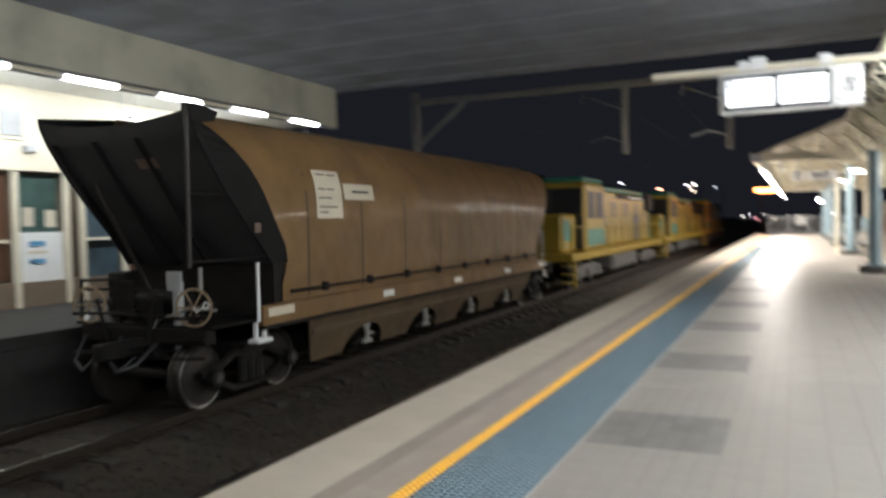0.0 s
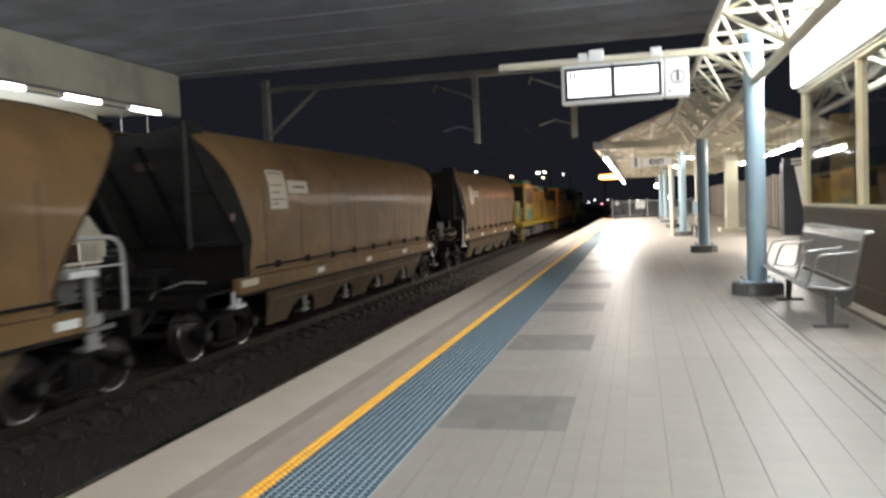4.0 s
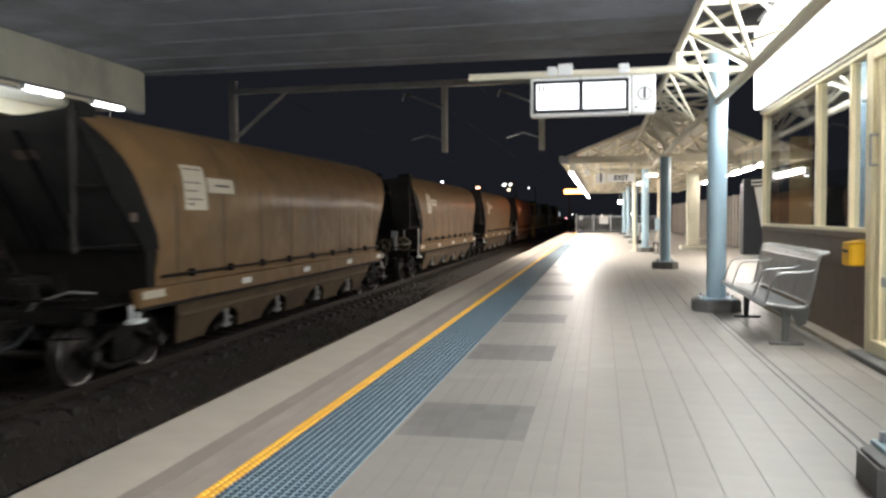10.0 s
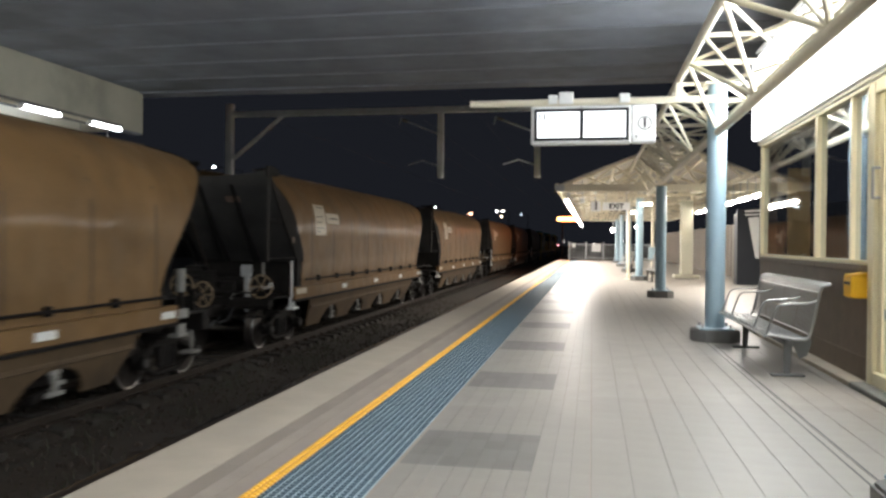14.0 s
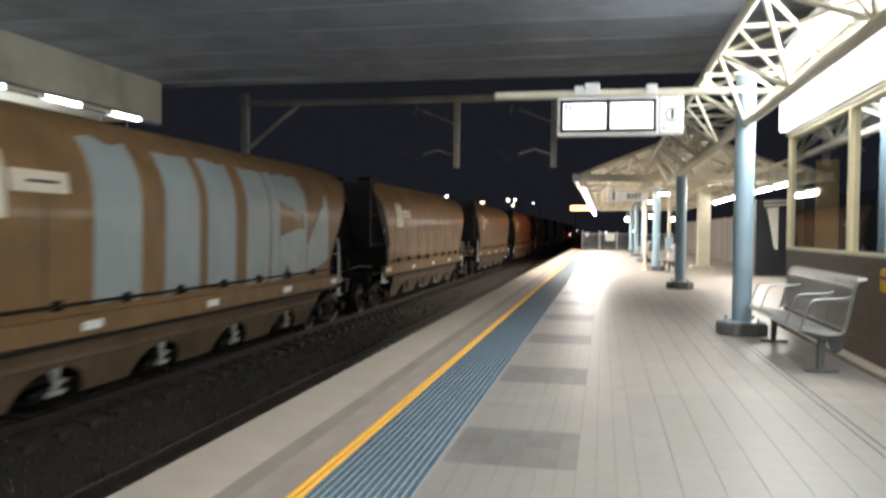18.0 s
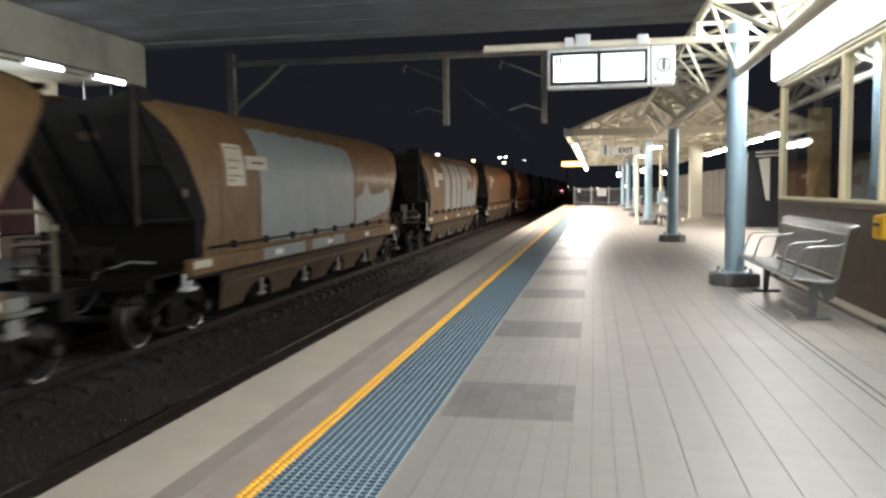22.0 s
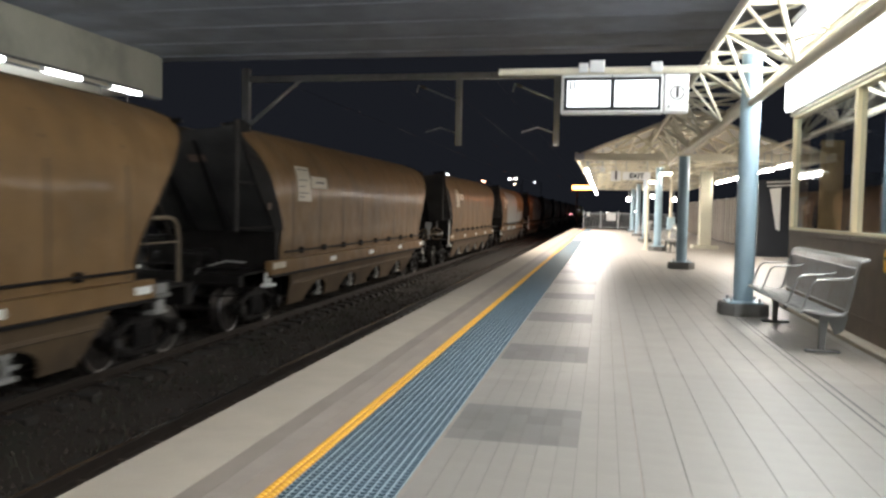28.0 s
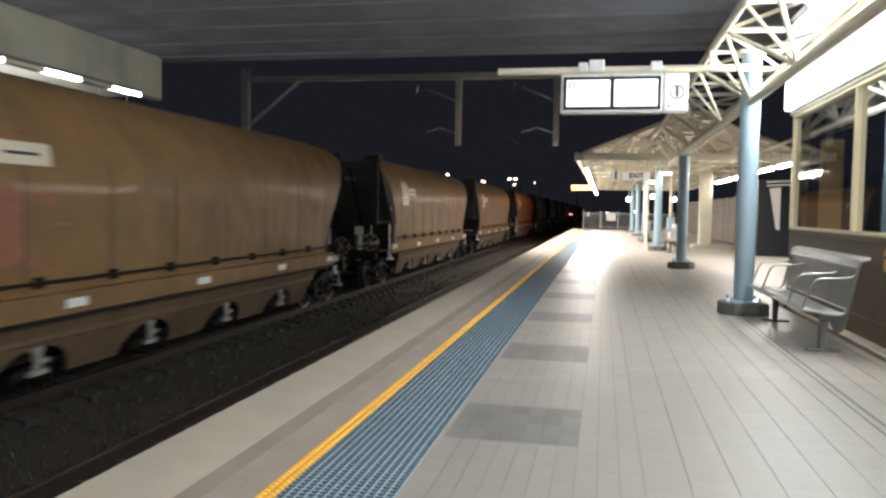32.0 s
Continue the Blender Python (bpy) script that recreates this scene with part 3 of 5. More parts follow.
hanging_sign(-9.5, 16.3, 3.62)
hanging_sign(-10.0, 11.25, 3.9, 0.8)


def opposite_seat(x, y):
    s = empty("opposite_bench", x, y, 0)
    tagged(s, "white metal bench on the opposite platform", "bench")
    part("seat", cube(-0.25, 0.3, 0, 1.9, 0.60, 0.66, 0.015), WHITEPAINT, s)
    part("backrest", prism(bmesh.new(), [(-0.25, 0.78), (-0.21, 0.78), (-0.32, 1.22), (-0.36, 1.22)], 0, 1.9, "y"), WHITEPAINT, s)
    for y1 in (0.2, 1.6):
        part("leg", cube(-0.2, 0.2, y1, y1 + 0.08, -0.03, 0.60), GALV, s)


opposite_seat(-12.4, 19.5)


def poster_case(x, y):
    s = empty("poster_case", x, y, 0)
    tagged(s, "pale blue lit poster case on the opposite platform", "poster case")
    part("frame", cube(-0.06, 0.06, 0, 0.8, 0.3, 2.5, 0.02), GALV, s)
    part("poster", cube(0.061, 0.066, 0.06, 0.74, 0.4, 2.44), glow("dim blue poster", (0.25, 0.45, 0.8), 0.12), s)
    for y1 in (0.1, 0.65):
        part("leg", cube(-0.04, 0.04, y1, y1 + 0.05, -0.03, 0.3), GALV, s)


poster_case(-13.2, 20.7)

# ---- gantry ----
def gantry(y):
    g = empty("overhead_line_gantry", 0, y, 0)
    tagged(g, "grey steel overhead line gantry across the tracks", "gantry")
    part("post", cube(-12.82, -12.5, -0.15, 0.15, -1.6, 7.42, 0.02), GANTRY, g)
    part("beam", cube(-12.5, 14.0, -0.13, 0.13, 6.82, 7.08, 0.02), GANTRY, g)
    part("post", cube(14.0, 14.32, -0.15, 0.15, -1.6, 7.42, 0.02), GANTRY, g)
    for s in (-0.1, 0.1):
        part("knee_brace", tube((-12.5, s, 5.0), (-10.2, s, 6.86), 0.055), GANTRY, g)
    for x in (-3.27, 0.72):
        part("drop_post", cube(x - 0.12, x + 0.12, -0.11, 0.11, 4.12, 6.84, 0.015), GANTRY, g)
        part("upper_arm", bent(bmesh.new(), [(x, 0, 5.9), (x - 1.7, 0, 6.6), (x - 1.78, 0, 6.3)], 0.035), GANTRY, g)
        part("lower_arm", bent(bmesh.new(), [(x, 0, 4.6), (x - 0.75, 0, 4.85), (x - 1.4, 0, 4.66)], 0.03), GANTRY, g)
        part("insulator", tube((x - 1.62, 0, 6.565), (x - 1.4, 0, 6.475), 0.06), BROWN, g)


gantry(31.0)
for x in (-5.3, -1.35):
    for z, r in ((4.62, 0.005), (6.3, 0.005)):
        w = part("catenary_wire", tube((x, 18.9, z), (x, 300, z), r, 5), UNDER)
        tagged(w, "thin overhead contact wire above the track", "wire")

# ---- waiting room ----
WX = 5.78
wall = part("wall_east", box(box(box(box(bmesh.new(), WX, WX + 0.25, 7.98, 13.42, 0, 1.27), WX, WX + 0.25, 13.32, 13.42, 1.27, 3.16), WX, WX + 0.25, -12, 13.42, 3.16, 4.2), WX, WX + 0.25, -12, 6.5, 0, 3.16), BROWN)
tagged(wall, "brown waiting room wall with cream window frames", "wall", kind="structure")
part("base_course", cube(WX - 0.014, WX, 7.98, 13.44, 0, 0.3, 0.004), BROWN, wall)
part("kerb", cube(WX - 0.2, WX - 0.014, 7.98, 13.6, 0, 0.06, 0.01), CONCRETE, wall)
part("end_wall", box(box(bmesh.new(), WX + 0.25, 10.6, 13.2, 13.42, 0, 1.27), WX + 2.2, 10.6, 13.2, 13.42, 1.27, 4.2), BROWN, wall)
part("back_wall", cube(10.4, 10.6, -12, 13.2, 0, 4.2), mat("pale plaster", (0.35, 0.33, 0.3), 0.8), wall)
part("room_floor", cube(WX + 0.25, 10.4, -12, 13.2, 0, 0.01), STRIP, wall)
roof = part("ceiling", cube(WX + 0.25, 10.6, -12, 13.42, 3.3, 3.4), SOFFIT)
tagged(roof, "pale waiting room ceiling", "ceiling", kind="structure")


def window(y0, y1, mullions, name):
    w = empty(name, WX, 0, 0)
    tagged(w, "large waiting room window in a cream frame", "window", kind="structure")
    f = 0.045
    for a, b, c, d in ((y0, y1, 1.27, 1.27 + f), (y0, y1, 3.16 - f, 3.16), (y0, y0 + f, 1.27 + f, 3.16 - f), (y1 - f, y1, 1.27 + f, 3.16 - f)):
        part("window_frame", cube(-0.03, 0.10, a, b, c, d, 0.006), FRAME, w)
    for m in mullions:
        part("mullion", cube(-0.02, 0.09, m - 0.025, m + 0.025, 1.27 + f, 3.16 - f, 0.005), FRAME, w)
    edges = [y0 + f] + list(mullions) + [y1 - f]
    for a, b in zip(edges, edges[1:]):
        p = part("pane", cube(0.03, 0.036, a, b, 1.27 + f, 3.16 - f), GLASS, w, "clear reflecting pane")
        p.visible_shadow = False
    part("window_sill", cube(-0.03, 0.0, y0, y1, 1.2, 1.268, 0.006), BROWN, w)


window(9.97, 13.32, (), "window_1")
window(8.0, 9.97, (8.62,), "window_2")


def door():
    d = empty("door_1", WX, 0, 0)
    tagged(d, "glazed waiting room door in a cream frame", "door", kind="structure")
    for a, b, c, e in ((7.78, 7.95, 0, 3.14), (6.5, 6.62, 0, 3.14), (6.62, 7.78, 3.0, 3.14), (6.62, 7.78, 0.06, 0.2)):
        part("door_frame", cube(-0.05, 0.12, a, b, c, e, 0.008), FRAME, d)
    part("stile", cube(-0.01, 0.06, 7.66, 7.775, 0.2, 3.0, 0.006), FRAME, d)
    part("threshold", cube(-0.2, 0.2, 6.4, 8.0, 0, 0.06, 0.01), PLINTH, d)
    p = part("pane", cube(0.02, 0.027, 6.62, 7.66, 0.2, 3.0), GLASS, d, "clear door pane")
    p.visible_shadow = False
    part("door_handle", bent(bmesh.new(), [(-0.02, 7.7, 1.95), (-0.09, 7.7, 1.95), (-0.09, 7.7, 2.25), (-0.02, 7.7, 2.25)], 0.014), STEEL, d)
    part("closer", cube(-0.04, 0.0, 7.1, 7.5, 0.75, 0.85, 0.008), GALV, d)


door()

# batten added to go with the lamp that brightens the room
for y in (5.5,):
    rl = empty("room_light", 7.6, y, 3.3)
    tagged(rl, "lit batten added to brighten the waiting room", "light", "waiting room lights")
    part("housing", cube(-0.08, 0.08, 0, 1.3, -0.06, 0, 0.01), WHITEPAINT, rl)
    part("tube", cube(-0.05, 0.05, 0.03, 1.27, -0.1, -0.06, 0.015), glow("room tube", (1.0, 0.96, 0.88), 14.0), rl, "glowing tube")

inner = empty("inner_door", 10.36, 12.0, 0)
tagged(inner, "brown timber door inside the waiting room", "door")
part("leaf", cube(-0.04, 0.0, 0, 0.95, 0, 2.1, 0.01), mat("varnished timber", (0.30, 0.15, 0.05), 0.4, vary=0.2, scale=2), inner)
part("door_handle", tube((-0.1, 0.85, 1.0), (-0.04, 0.85, 1.0), 0.02), STEEL, inner)
case = empty("notice_stand", 6.07, 12.75, 0)
tagged(case, "tall tan notice stand inside the waiting room", "notice stand")
part("board", cube(0, 0.34, 0, 0.06, 0.03, 2.72, 0.01), mat("tan panel", (0.5, 0.33, 0.14), 0.5, vary=0.15), case)
part("base", cube(-0.02, 0.36, -0.15, 0.21, 0, 0.03), BLACK, case)
seat = empty("blue_chair", 7.2, 8.9, 0)
tagged(seat, "blue plastic chair inside the waiting room", "chair")
CHAIRBLUE = mat("blue plastic", (0.06, 0.18, 0.5), 0.4)
part("seat", cube(0, 0.5, 0, 0.5, 0.43, 0.47, 0.015), CHAIRBLUE, seat)
part("backrest", cube(0.46, 0.5, 0, 0.5, 0.5, 1.75, 0.015), CHAIRBLUE, seat)
for a, b in ((0.04, 0.04), (0.44, 0.04), (0.04, 0.44), (0.44, 0.44)):
    part("leg", tube((a, b, 0), (a, b, 0.43), 0.015), GALV, seat)

# white upper wall with its light boxes
upper = part("wall_upper", cube(WX - 0.03, WX, -12, 13.45, 3.17, 4.75, 0.006), SOFFIT)
tagged(upper, "white boarded wall over the waiting room windows", "wall", kind="structure")
part("capping", cube(WX - 0.1, WX + 0.3, -12, 13.5, 4.75, 4.80, 0.01), SOFFIT, upper)
part("drip_edge", cube(WX - 0.05, WX - 0.03, -12, 13.45, 3.17, 3.21, 0.004), CREAM, upper)


def lightbox(y):
    b = empty("wall_light", WX - 0.03, y, 3.215)
    tagged(b, "white light box, enlarged to glow for the glaring upper wall", "light", "wall lights")
    part("tray", cube(-0.06, 0.0, 0, 2.19, 0.0, 1.4, 0.01), WHITEPAINT, b)
    # oversized glowing face stands in for the brightly lit wall and lamp glare
    part("diffuser", cube(-0.15, -0.06, 0.01, 2.18, 0.02, 1.38, 0.03), DIFFUSER, b, "glowing diffuser")
    part("clip", cube(-0.16, -0.15, 1.08, 1.11, 0.02, 1.38), WHITEPAINT, b)


for k in range(8):
    lightbox(-4.25 + 2.2 * k)


# ---- columns and truss ----
CX = 4.8


def column(y, top=3.2):
    c = empty("canopy_column", CX, y, 0)
    tagged(c, "round pale blue steel column on a dark plinth", "column", "canopy columns")
    h, e = 0.345, 0.17
    o = [(-h, -e), (-e, -h), (e, -h), (h, -e), (h, e), (e, h), (-e, h), (-h, e)]
    bm = prism(bmesh.new(), o, 0, 0.18, "z")
    bmesh.ops.bevel(bm, geom=[k for k in bm.edges if k.verts[0].co.z > 0.17 and k.verts[1].co.z > 0.17], offset=0.02, segments=2, affect="EDGES")
    part("plinth", bm, PLINTH, c)
    part("base_plate", cube(-0.25, 0.25, -0.25, 0.25, 0.18, 0.205, 0.004), BLUE, c)
    for a, b in ((-0.2, -0.2), (0.2, -0.2), (-0.2, 0.2), (0.2, 0.2)):
        part("bolt", tube((a, b, 0.205), (a, b, 0.26), 0.022, 6), GALV, c)
    part("shaft", tube((0, 0, 0.205), (0, 0, top), 0.143, 28), BLUE, c, smooth=False)
    part("cap_plate", cube(-0.2, 0.2, -0.2, 0.2, top, top + 0.03), CREAM, c)


for y in (3.7, 11.75, 21.5):
    column(y, 3.9 if y < 20 else 3.06)
for y in (31.4, 41.0, 50.5, 60.0):
    column(y, 3.3)


def truss(y0, y1, step):
    t = empty("canopy_truss", 0, 0, 0)
    tagged(t, "cream tubular steel truss along the platform canopy", "truss")
    zl, zt, xa, xb = 3.2, 3.93, 4.2, 5.5
    part("lower_chord", tube((CX, y0, zl), (CX, y1, zl - 0.06), 0.062, 12), CREAM, t)
    part("upper_chord", tube((xa, y0, zt), (xa, y1, zt), 0.055, 12), CREAM, t)
    part("upper_chord", tube((xb, y0, zt), (xb, y1, zt), 0.055, 12), CREAM, t)
    n = int((y1 - y0) / step)
    for k in range(n + 1):
        y = y0 + step * k
        part("cross_tube", tube((xa, y, zt), (xb, y, zt), 0.04), CREAM, t)
        for x in (xa, xb):
            for d in (-step / 2, step / 2):
                if y0 <= y + d <= y1:
                    part("web_tube", tube((x, y, zt), (CX, y + d, zl), 0.032), CREAM, t)
        if k < n:
            part("cross_brace", tube((xa, y, zt), (xb, y + step, zt), 0.028), CREAM, t)
            part("cross_brace", tube((xb, y, zt), (xa, y + step, zt), 0.028), CREAM, t)
            part("cross_tube", tube((xa, y + step / 2, zt), (xb, y + step / 2, zt), 0.03), CREAM, t)
            for x in (xa, xb):
                part("web_post", tube((x, y + step / 2, zt), (CX, y + step / 2, zl), 0.026), CREAM, t)


truss(-4.2, 26.4, 2.9)

# ---- display on its arm ----
def display(y):
    d = empty("train_indicator", 0, y, 0)
    tagged(d, "hanging twin-screen train indicator with white glowing screens", "display")
    part("arm", tube((1.04, 0, 3.635), (4.8, 0, 3.635), 0.055, 14), CREAM, d)
    part("clamp", cube(4.15, 4.25, -0.04, 0.04, 3.62, 3.90, 0.006), CREAM, d)
    part("end_bracket", tube((4.8, 0, 3.635), (4.85, 0.0, 3.2), 0.03), CREAM, d)
    part("case", cube(2.0, 3.5, -0.1, 0.1, 2.98, 3.565, 0.02), WHITEPAINT, d)
    part("bezel", cube(2.05, 3.47, -0.112, -0.1, 3.03, 3.52, 0.004), BLACK, d)
    part("screen", cube(2.10, 2.735, -0.118, -0.112, 3.08, 3.47), SCREEN, d, "glowing white screen")
    part("screen", cube(2.80, 3.42, -0.118, -0.112, 3.08, 3.47), SCREEN, d, "glowing white screen")
    for x in (2.125, 2.19):
        part("text_bar", cube(x, x + 0.03, -0.122, -0.118, 3.345, 3.455), BLACK, d)
    for z in (3.44, 3.345):
        part("text_bar", cube(2.155, 2.19, -0.1215, -0.118, z, z + 0.015), BLACK, d)
    n = part("number_panel", cube(3.51, 3.86, -0.1, 0.1, 2.99, 3.56, 0.02), glow("lit number panel", (0.95, 0.93, 0.9), 0.16), d, "white lit platform number panel")
    part("ring", ring(bmesh.new(), (3.70, -0.105, 3.28), (0, 1, 0), 0.095, 0.007, 28), PLINTH, d)
    words("numeral", "1", 0.2, BLACK, pose(3.70, -0.106, 3.28, 90, 0, 0), d, "black numeral one")
    part("camera_dot", tube((3.58, -0.11, 3.08), (3.58, -0.1, 3.08), 0.014), BLACK, d)
    part("camera_dot", tube((2.76, -0.11, 3.535), (2.76, -0.1, 3.535), 0.012), BLACK, d)
    for a, b, h in ((2.42, 2.64, 0.16), (2.26, 2.40, 0.12), (3.32, 3.48, 0.12)):
        part("junction_box", cube(a, b, -0.09, 0.09, 3.6, 3.62 + h, 0.012), WHITEPAINT, d)


display(11.4)


# ---- bench ----
def bench():
    b = empty("platform_bench", 0, 0, 0)
    tagged(b, "stainless steel mesh bench with armrests by the wall", "bench")
    y0, y1, xs = 8.4, 11.48, 4.83
    prof = [(0.0, 0.46), (0.03, 0.485), (0.11, 0.475), (0.31, 0.44), (0.43, 0.445), (0.475, 0.49), (0.52, 0.70), (0.565, 0.95), (0.59, 1.03), (0.68, 1.055)]
    n = 4
    for k in range(n):
        a, c = y0 + (y1 - y0) * k / n + 0.012, y0 + (y1 - y0) * (k + 1) / n - 0.012
        for name, pts in (("seat_panel", prof[:5]), ("back_panel", prof[5:])):
            bm = bmesh.new()
            slots = 16
            for s in range(slots):
                u, v = a + (c - a) * s / slots, a + (c - a) * (s + 0.5) / slots
                for (p, q), (r, t) in zip(pts, pts[1:]):
                    prism(bm, [(xs + p, q), (xs + r, t), (xs + r, t - 0.012), (xs + p, q - 0.012)], u, v, "y")
            for p, q in (pts[0], pts[len(pts) // 2], pts[-1]):
                rod(bm, (xs + p, a, q - 0.006), (xs + p, c, q - 0.006), 0.012, 8)
            part(name, bm, STEEL, b, "slotted stainless panel")
    for y in (8.44, 9.12, 10.66, 11.42):
        part("armrest", bent(bmesh.new(), [(xs + 0.03, y, 0.48), (xs + 0.10, y, 0.70), (xs + 0.13, y, 0.77), (xs + 0.17, y, 0.805), (xs + 0.24, y, 0.815), (xs + 0.49, y, 0.83), (xs + 0.545, y, 0.86)], 0.0125), STEEL, b)
    for y in (y0, y1):
        bm = bmesh.new()
        for (p, q), (r, t) in zip(prof, prof[1:]):
            rod(bm, (xs + p, y, q - 0.01), (xs + r, y, t - 0.01), 0.018, 8)
        part("side_frame", bm, STEEL, b)
    for y in (8.52, 10.95):
        part("leg", prism(bmesh.new(), [(xs + 0.24, 0.44), (xs + 0.33, 0.44), (xs + 0.30, 0.03), (xs + 0.24, 0.03)], y, y + 0.06, "y"), LEGSTEEL, b)
        part("foot", cube(xs + 0.1, xs + 0.46, y - 0.02, y + 0.08, 0, 0.03, 0.008), LEGSTEEL, b)
    part("beam", cube(xs + 0.25, xs + 0.33, y0 + 0.1, y1 - 0.1, 0.34, 0.41, 0.01), LEGSTEEL, b)
    for y in (8.52, 10.95):
        part("gusset", prism(bmesh.new(), [(xs + 0.30, 0.42), (xs + 0.50, 0.46), (xs + 0.53, 0.40), (xs + 0.48, 0.24), (xs + 0.40, 0.2)], y + 0.01, y + 0.03, "y"), LEGSTEEL, b)
    return b


seat_one = bench()
copy_thing(seat_one, pose(0.1, 21.5, 0))
copy_thing(seat_one, pose(-0.4, 31.0, 0))

helpbox = empty("yellow_box", WX, 8.15, 1.04)
tagged(helpbox, "yellow wall-mounted box beside the door", "box")
part("case", cube(-0.18, 0.0, -0.14, 0.14, -0.12, 0.12, 0.02), YELLOWBOX, helpbox)
part("hood", prism(bmesh.new(), [(-0.18, 0.12), (0, 0.12), (0, 0.155)], -0.14, 0.14, "y"), YELLOWBOX, helpbox)
part("slot", cube(-0.185, -0.18, -0.09, 0.09, 0.02, 0.05), BLACK, helpbox)

# ---- far canopy ----
def canopy():
    c = empty("platform_canopy", 0, 0, 0)
    tagged(c, "cream gabled canopy roof over the far platform", "canopy")
    y0, y1, xl, xr, xm, ze, zr = 26.5, 66.0, 1.78, 9.1, 5.55, 3.45, 4.95
    for a, b in ((xl, xm), (xr, xm)):
        bm = prism(bmesh.new(), [(a, ze), (b, zr), (b, zr + 0.04), (a, ze + 0.04)], y0, y1, "y")
        part("roof_sheet", bm, ROOFMETAL, c)
    part("fascia", cube(xl - 0.12, xl, y0, y1, ze - 0.12, ze + 0.08, 0.01), CREAM, c)
    part("fascia", cube(xr, xr + 0.12, y0, y1, ze - 0.12, ze + 0.08, 0.01), CREAM, c)
    for k in range(10):
        y = y0 + 0.15 + 4.3 * k
        part("tie_beam", cube(xl, xr, y - 0.08, y + 0.08, ze - (0.2 if k == 0 else 0.12), ze + (0.06 if k == 0 else -0.03), 0.01), CREAM, c)
        for x in (xl, xr):
            part("rafter", tube((x, y, ze - 0.02), (xm, y, zr - 0.06), 0.06), CREAM, c)
            for f, g in ((0.25, 0.5), (0.5, 0.25), (0.5, 0.75), (0.75, 0.5), (0.75, 1.0)):
                part("web", tube((x + (xm - x) * f, y, ze - 0.05), (x + (xm - x) * g, y, ze + (zr - ze) * g - 0.06), 0.032, 6), CREAM, c)
    for s in (1, -1):
        for k in range(5):
            f = 0.12 + 0.19 * k
            x = (xl if s > 0 else xr) + (xm - (xl if s > 0 else xr)) * f
            z = ze + (zr - ze) * f - 0.03
            part("purlin", cube(x - 0.035, x + 0.035, y0, y1, z - 0.12, z - 0.02), CREAM, c)
    for x in (2.9, 6.9):
        part("long_beam", cube(x - 0.05, x + 0.05, y0, y1, ze - 0.02, ze + 0.12), CREAM, c)
    part("end_bracket", cube(xl - 0.1, xl + 0.2, y0 - 0.1, y0, ze - 0.2, ze + 0.02), GALV, c)


canopy()


def eave_light(y, x=1.95, z=3.05, drop=0.46):
    e = empty("eave_light", x, y, z)
    tagged(e, "glowing fluorescent batten under the canopy eave", "light", "eave lights")
    part("housing", cube(-0.07, 0.07, 0, 1.5, 0, 0.08, 0.01), WHITEPAINT, e)
    part("tube", cube(-0.06, 0.06, 0.02, 1.48, -0.07, 0.0, 0.02), TUBEWARM, e, "glowing tube")
    for y1 in (0.2, 1.3):
        part("hanger", tube((0, y1, 0.08), (0, y1, drop), 0.012), GALV, e)


for k in range(20):
    eave_light(26.75 + 1.95 * k, 2.05, 2.98, 0.56)
for y in (20.9, 23.2, 25.5, 28.4, 30.7, 33.0):
    eave_light(y, 7.4, 2.86, 0.55)


def globe_lamp(x, y, z):
    g = empty("globe_lamp", x, y, z)
    tagged(g, "round glowing lamp hung under the far canopy", "light", "globe lamps")
    bm = bmesh.new()
    bmesh.ops.create_uvsphere(bm, u_segments=14, v_segments=10, radius=0.14)
    part("globe", bm, TUBEWARM, g, "glowing globe", smooth=True)
    part("stem", tube((0, 0, 0.1), (0, 0, 3.34 - z), 0.02), GALV, g)


# short battens across the columns' heads
def column_light(x, y, z):
    e = empty("column_light", x, y, z)
    tagged(e, "short glowing batten fixed at a column's head", "light", "column lights")
    part("housing", cube(-0.22, 0.22, -0.06, 0.06, 0, 0.07, 0.01), WHITEPAINT, e)
    part("tube", cube(-0.2, 0.2, -0.05, 0.05, -0.06, 0.0, 0.02), TUBEWARM, e, "glowing tube")
    for x1 in (-0.15, 0.15):
        part("hanger", tube((x1, 0, 0.07), (x1, 0, 3.36 - z), 0.012), GALV, e)


for y in (30.95, 39.55):
    column_light(5.03, y, 3.06)
for x, z in ((4.5, 2.5), (6.3, 2.75), (7.9, 2.54)):
    globe_lamp(x, 61.05, z)
lb = part("lighting_beam", cube(7.36, 7.44, 13.42, 35.0, 3.40, 3.48, 0.01), CREAM)
tagged(lb, "slim cream beam carrying battens between room and canopy", "beam", kind="structure")


LITSIGN = glow("softly lit sign face", (0.9, 0.88, 0.8), 0.12)


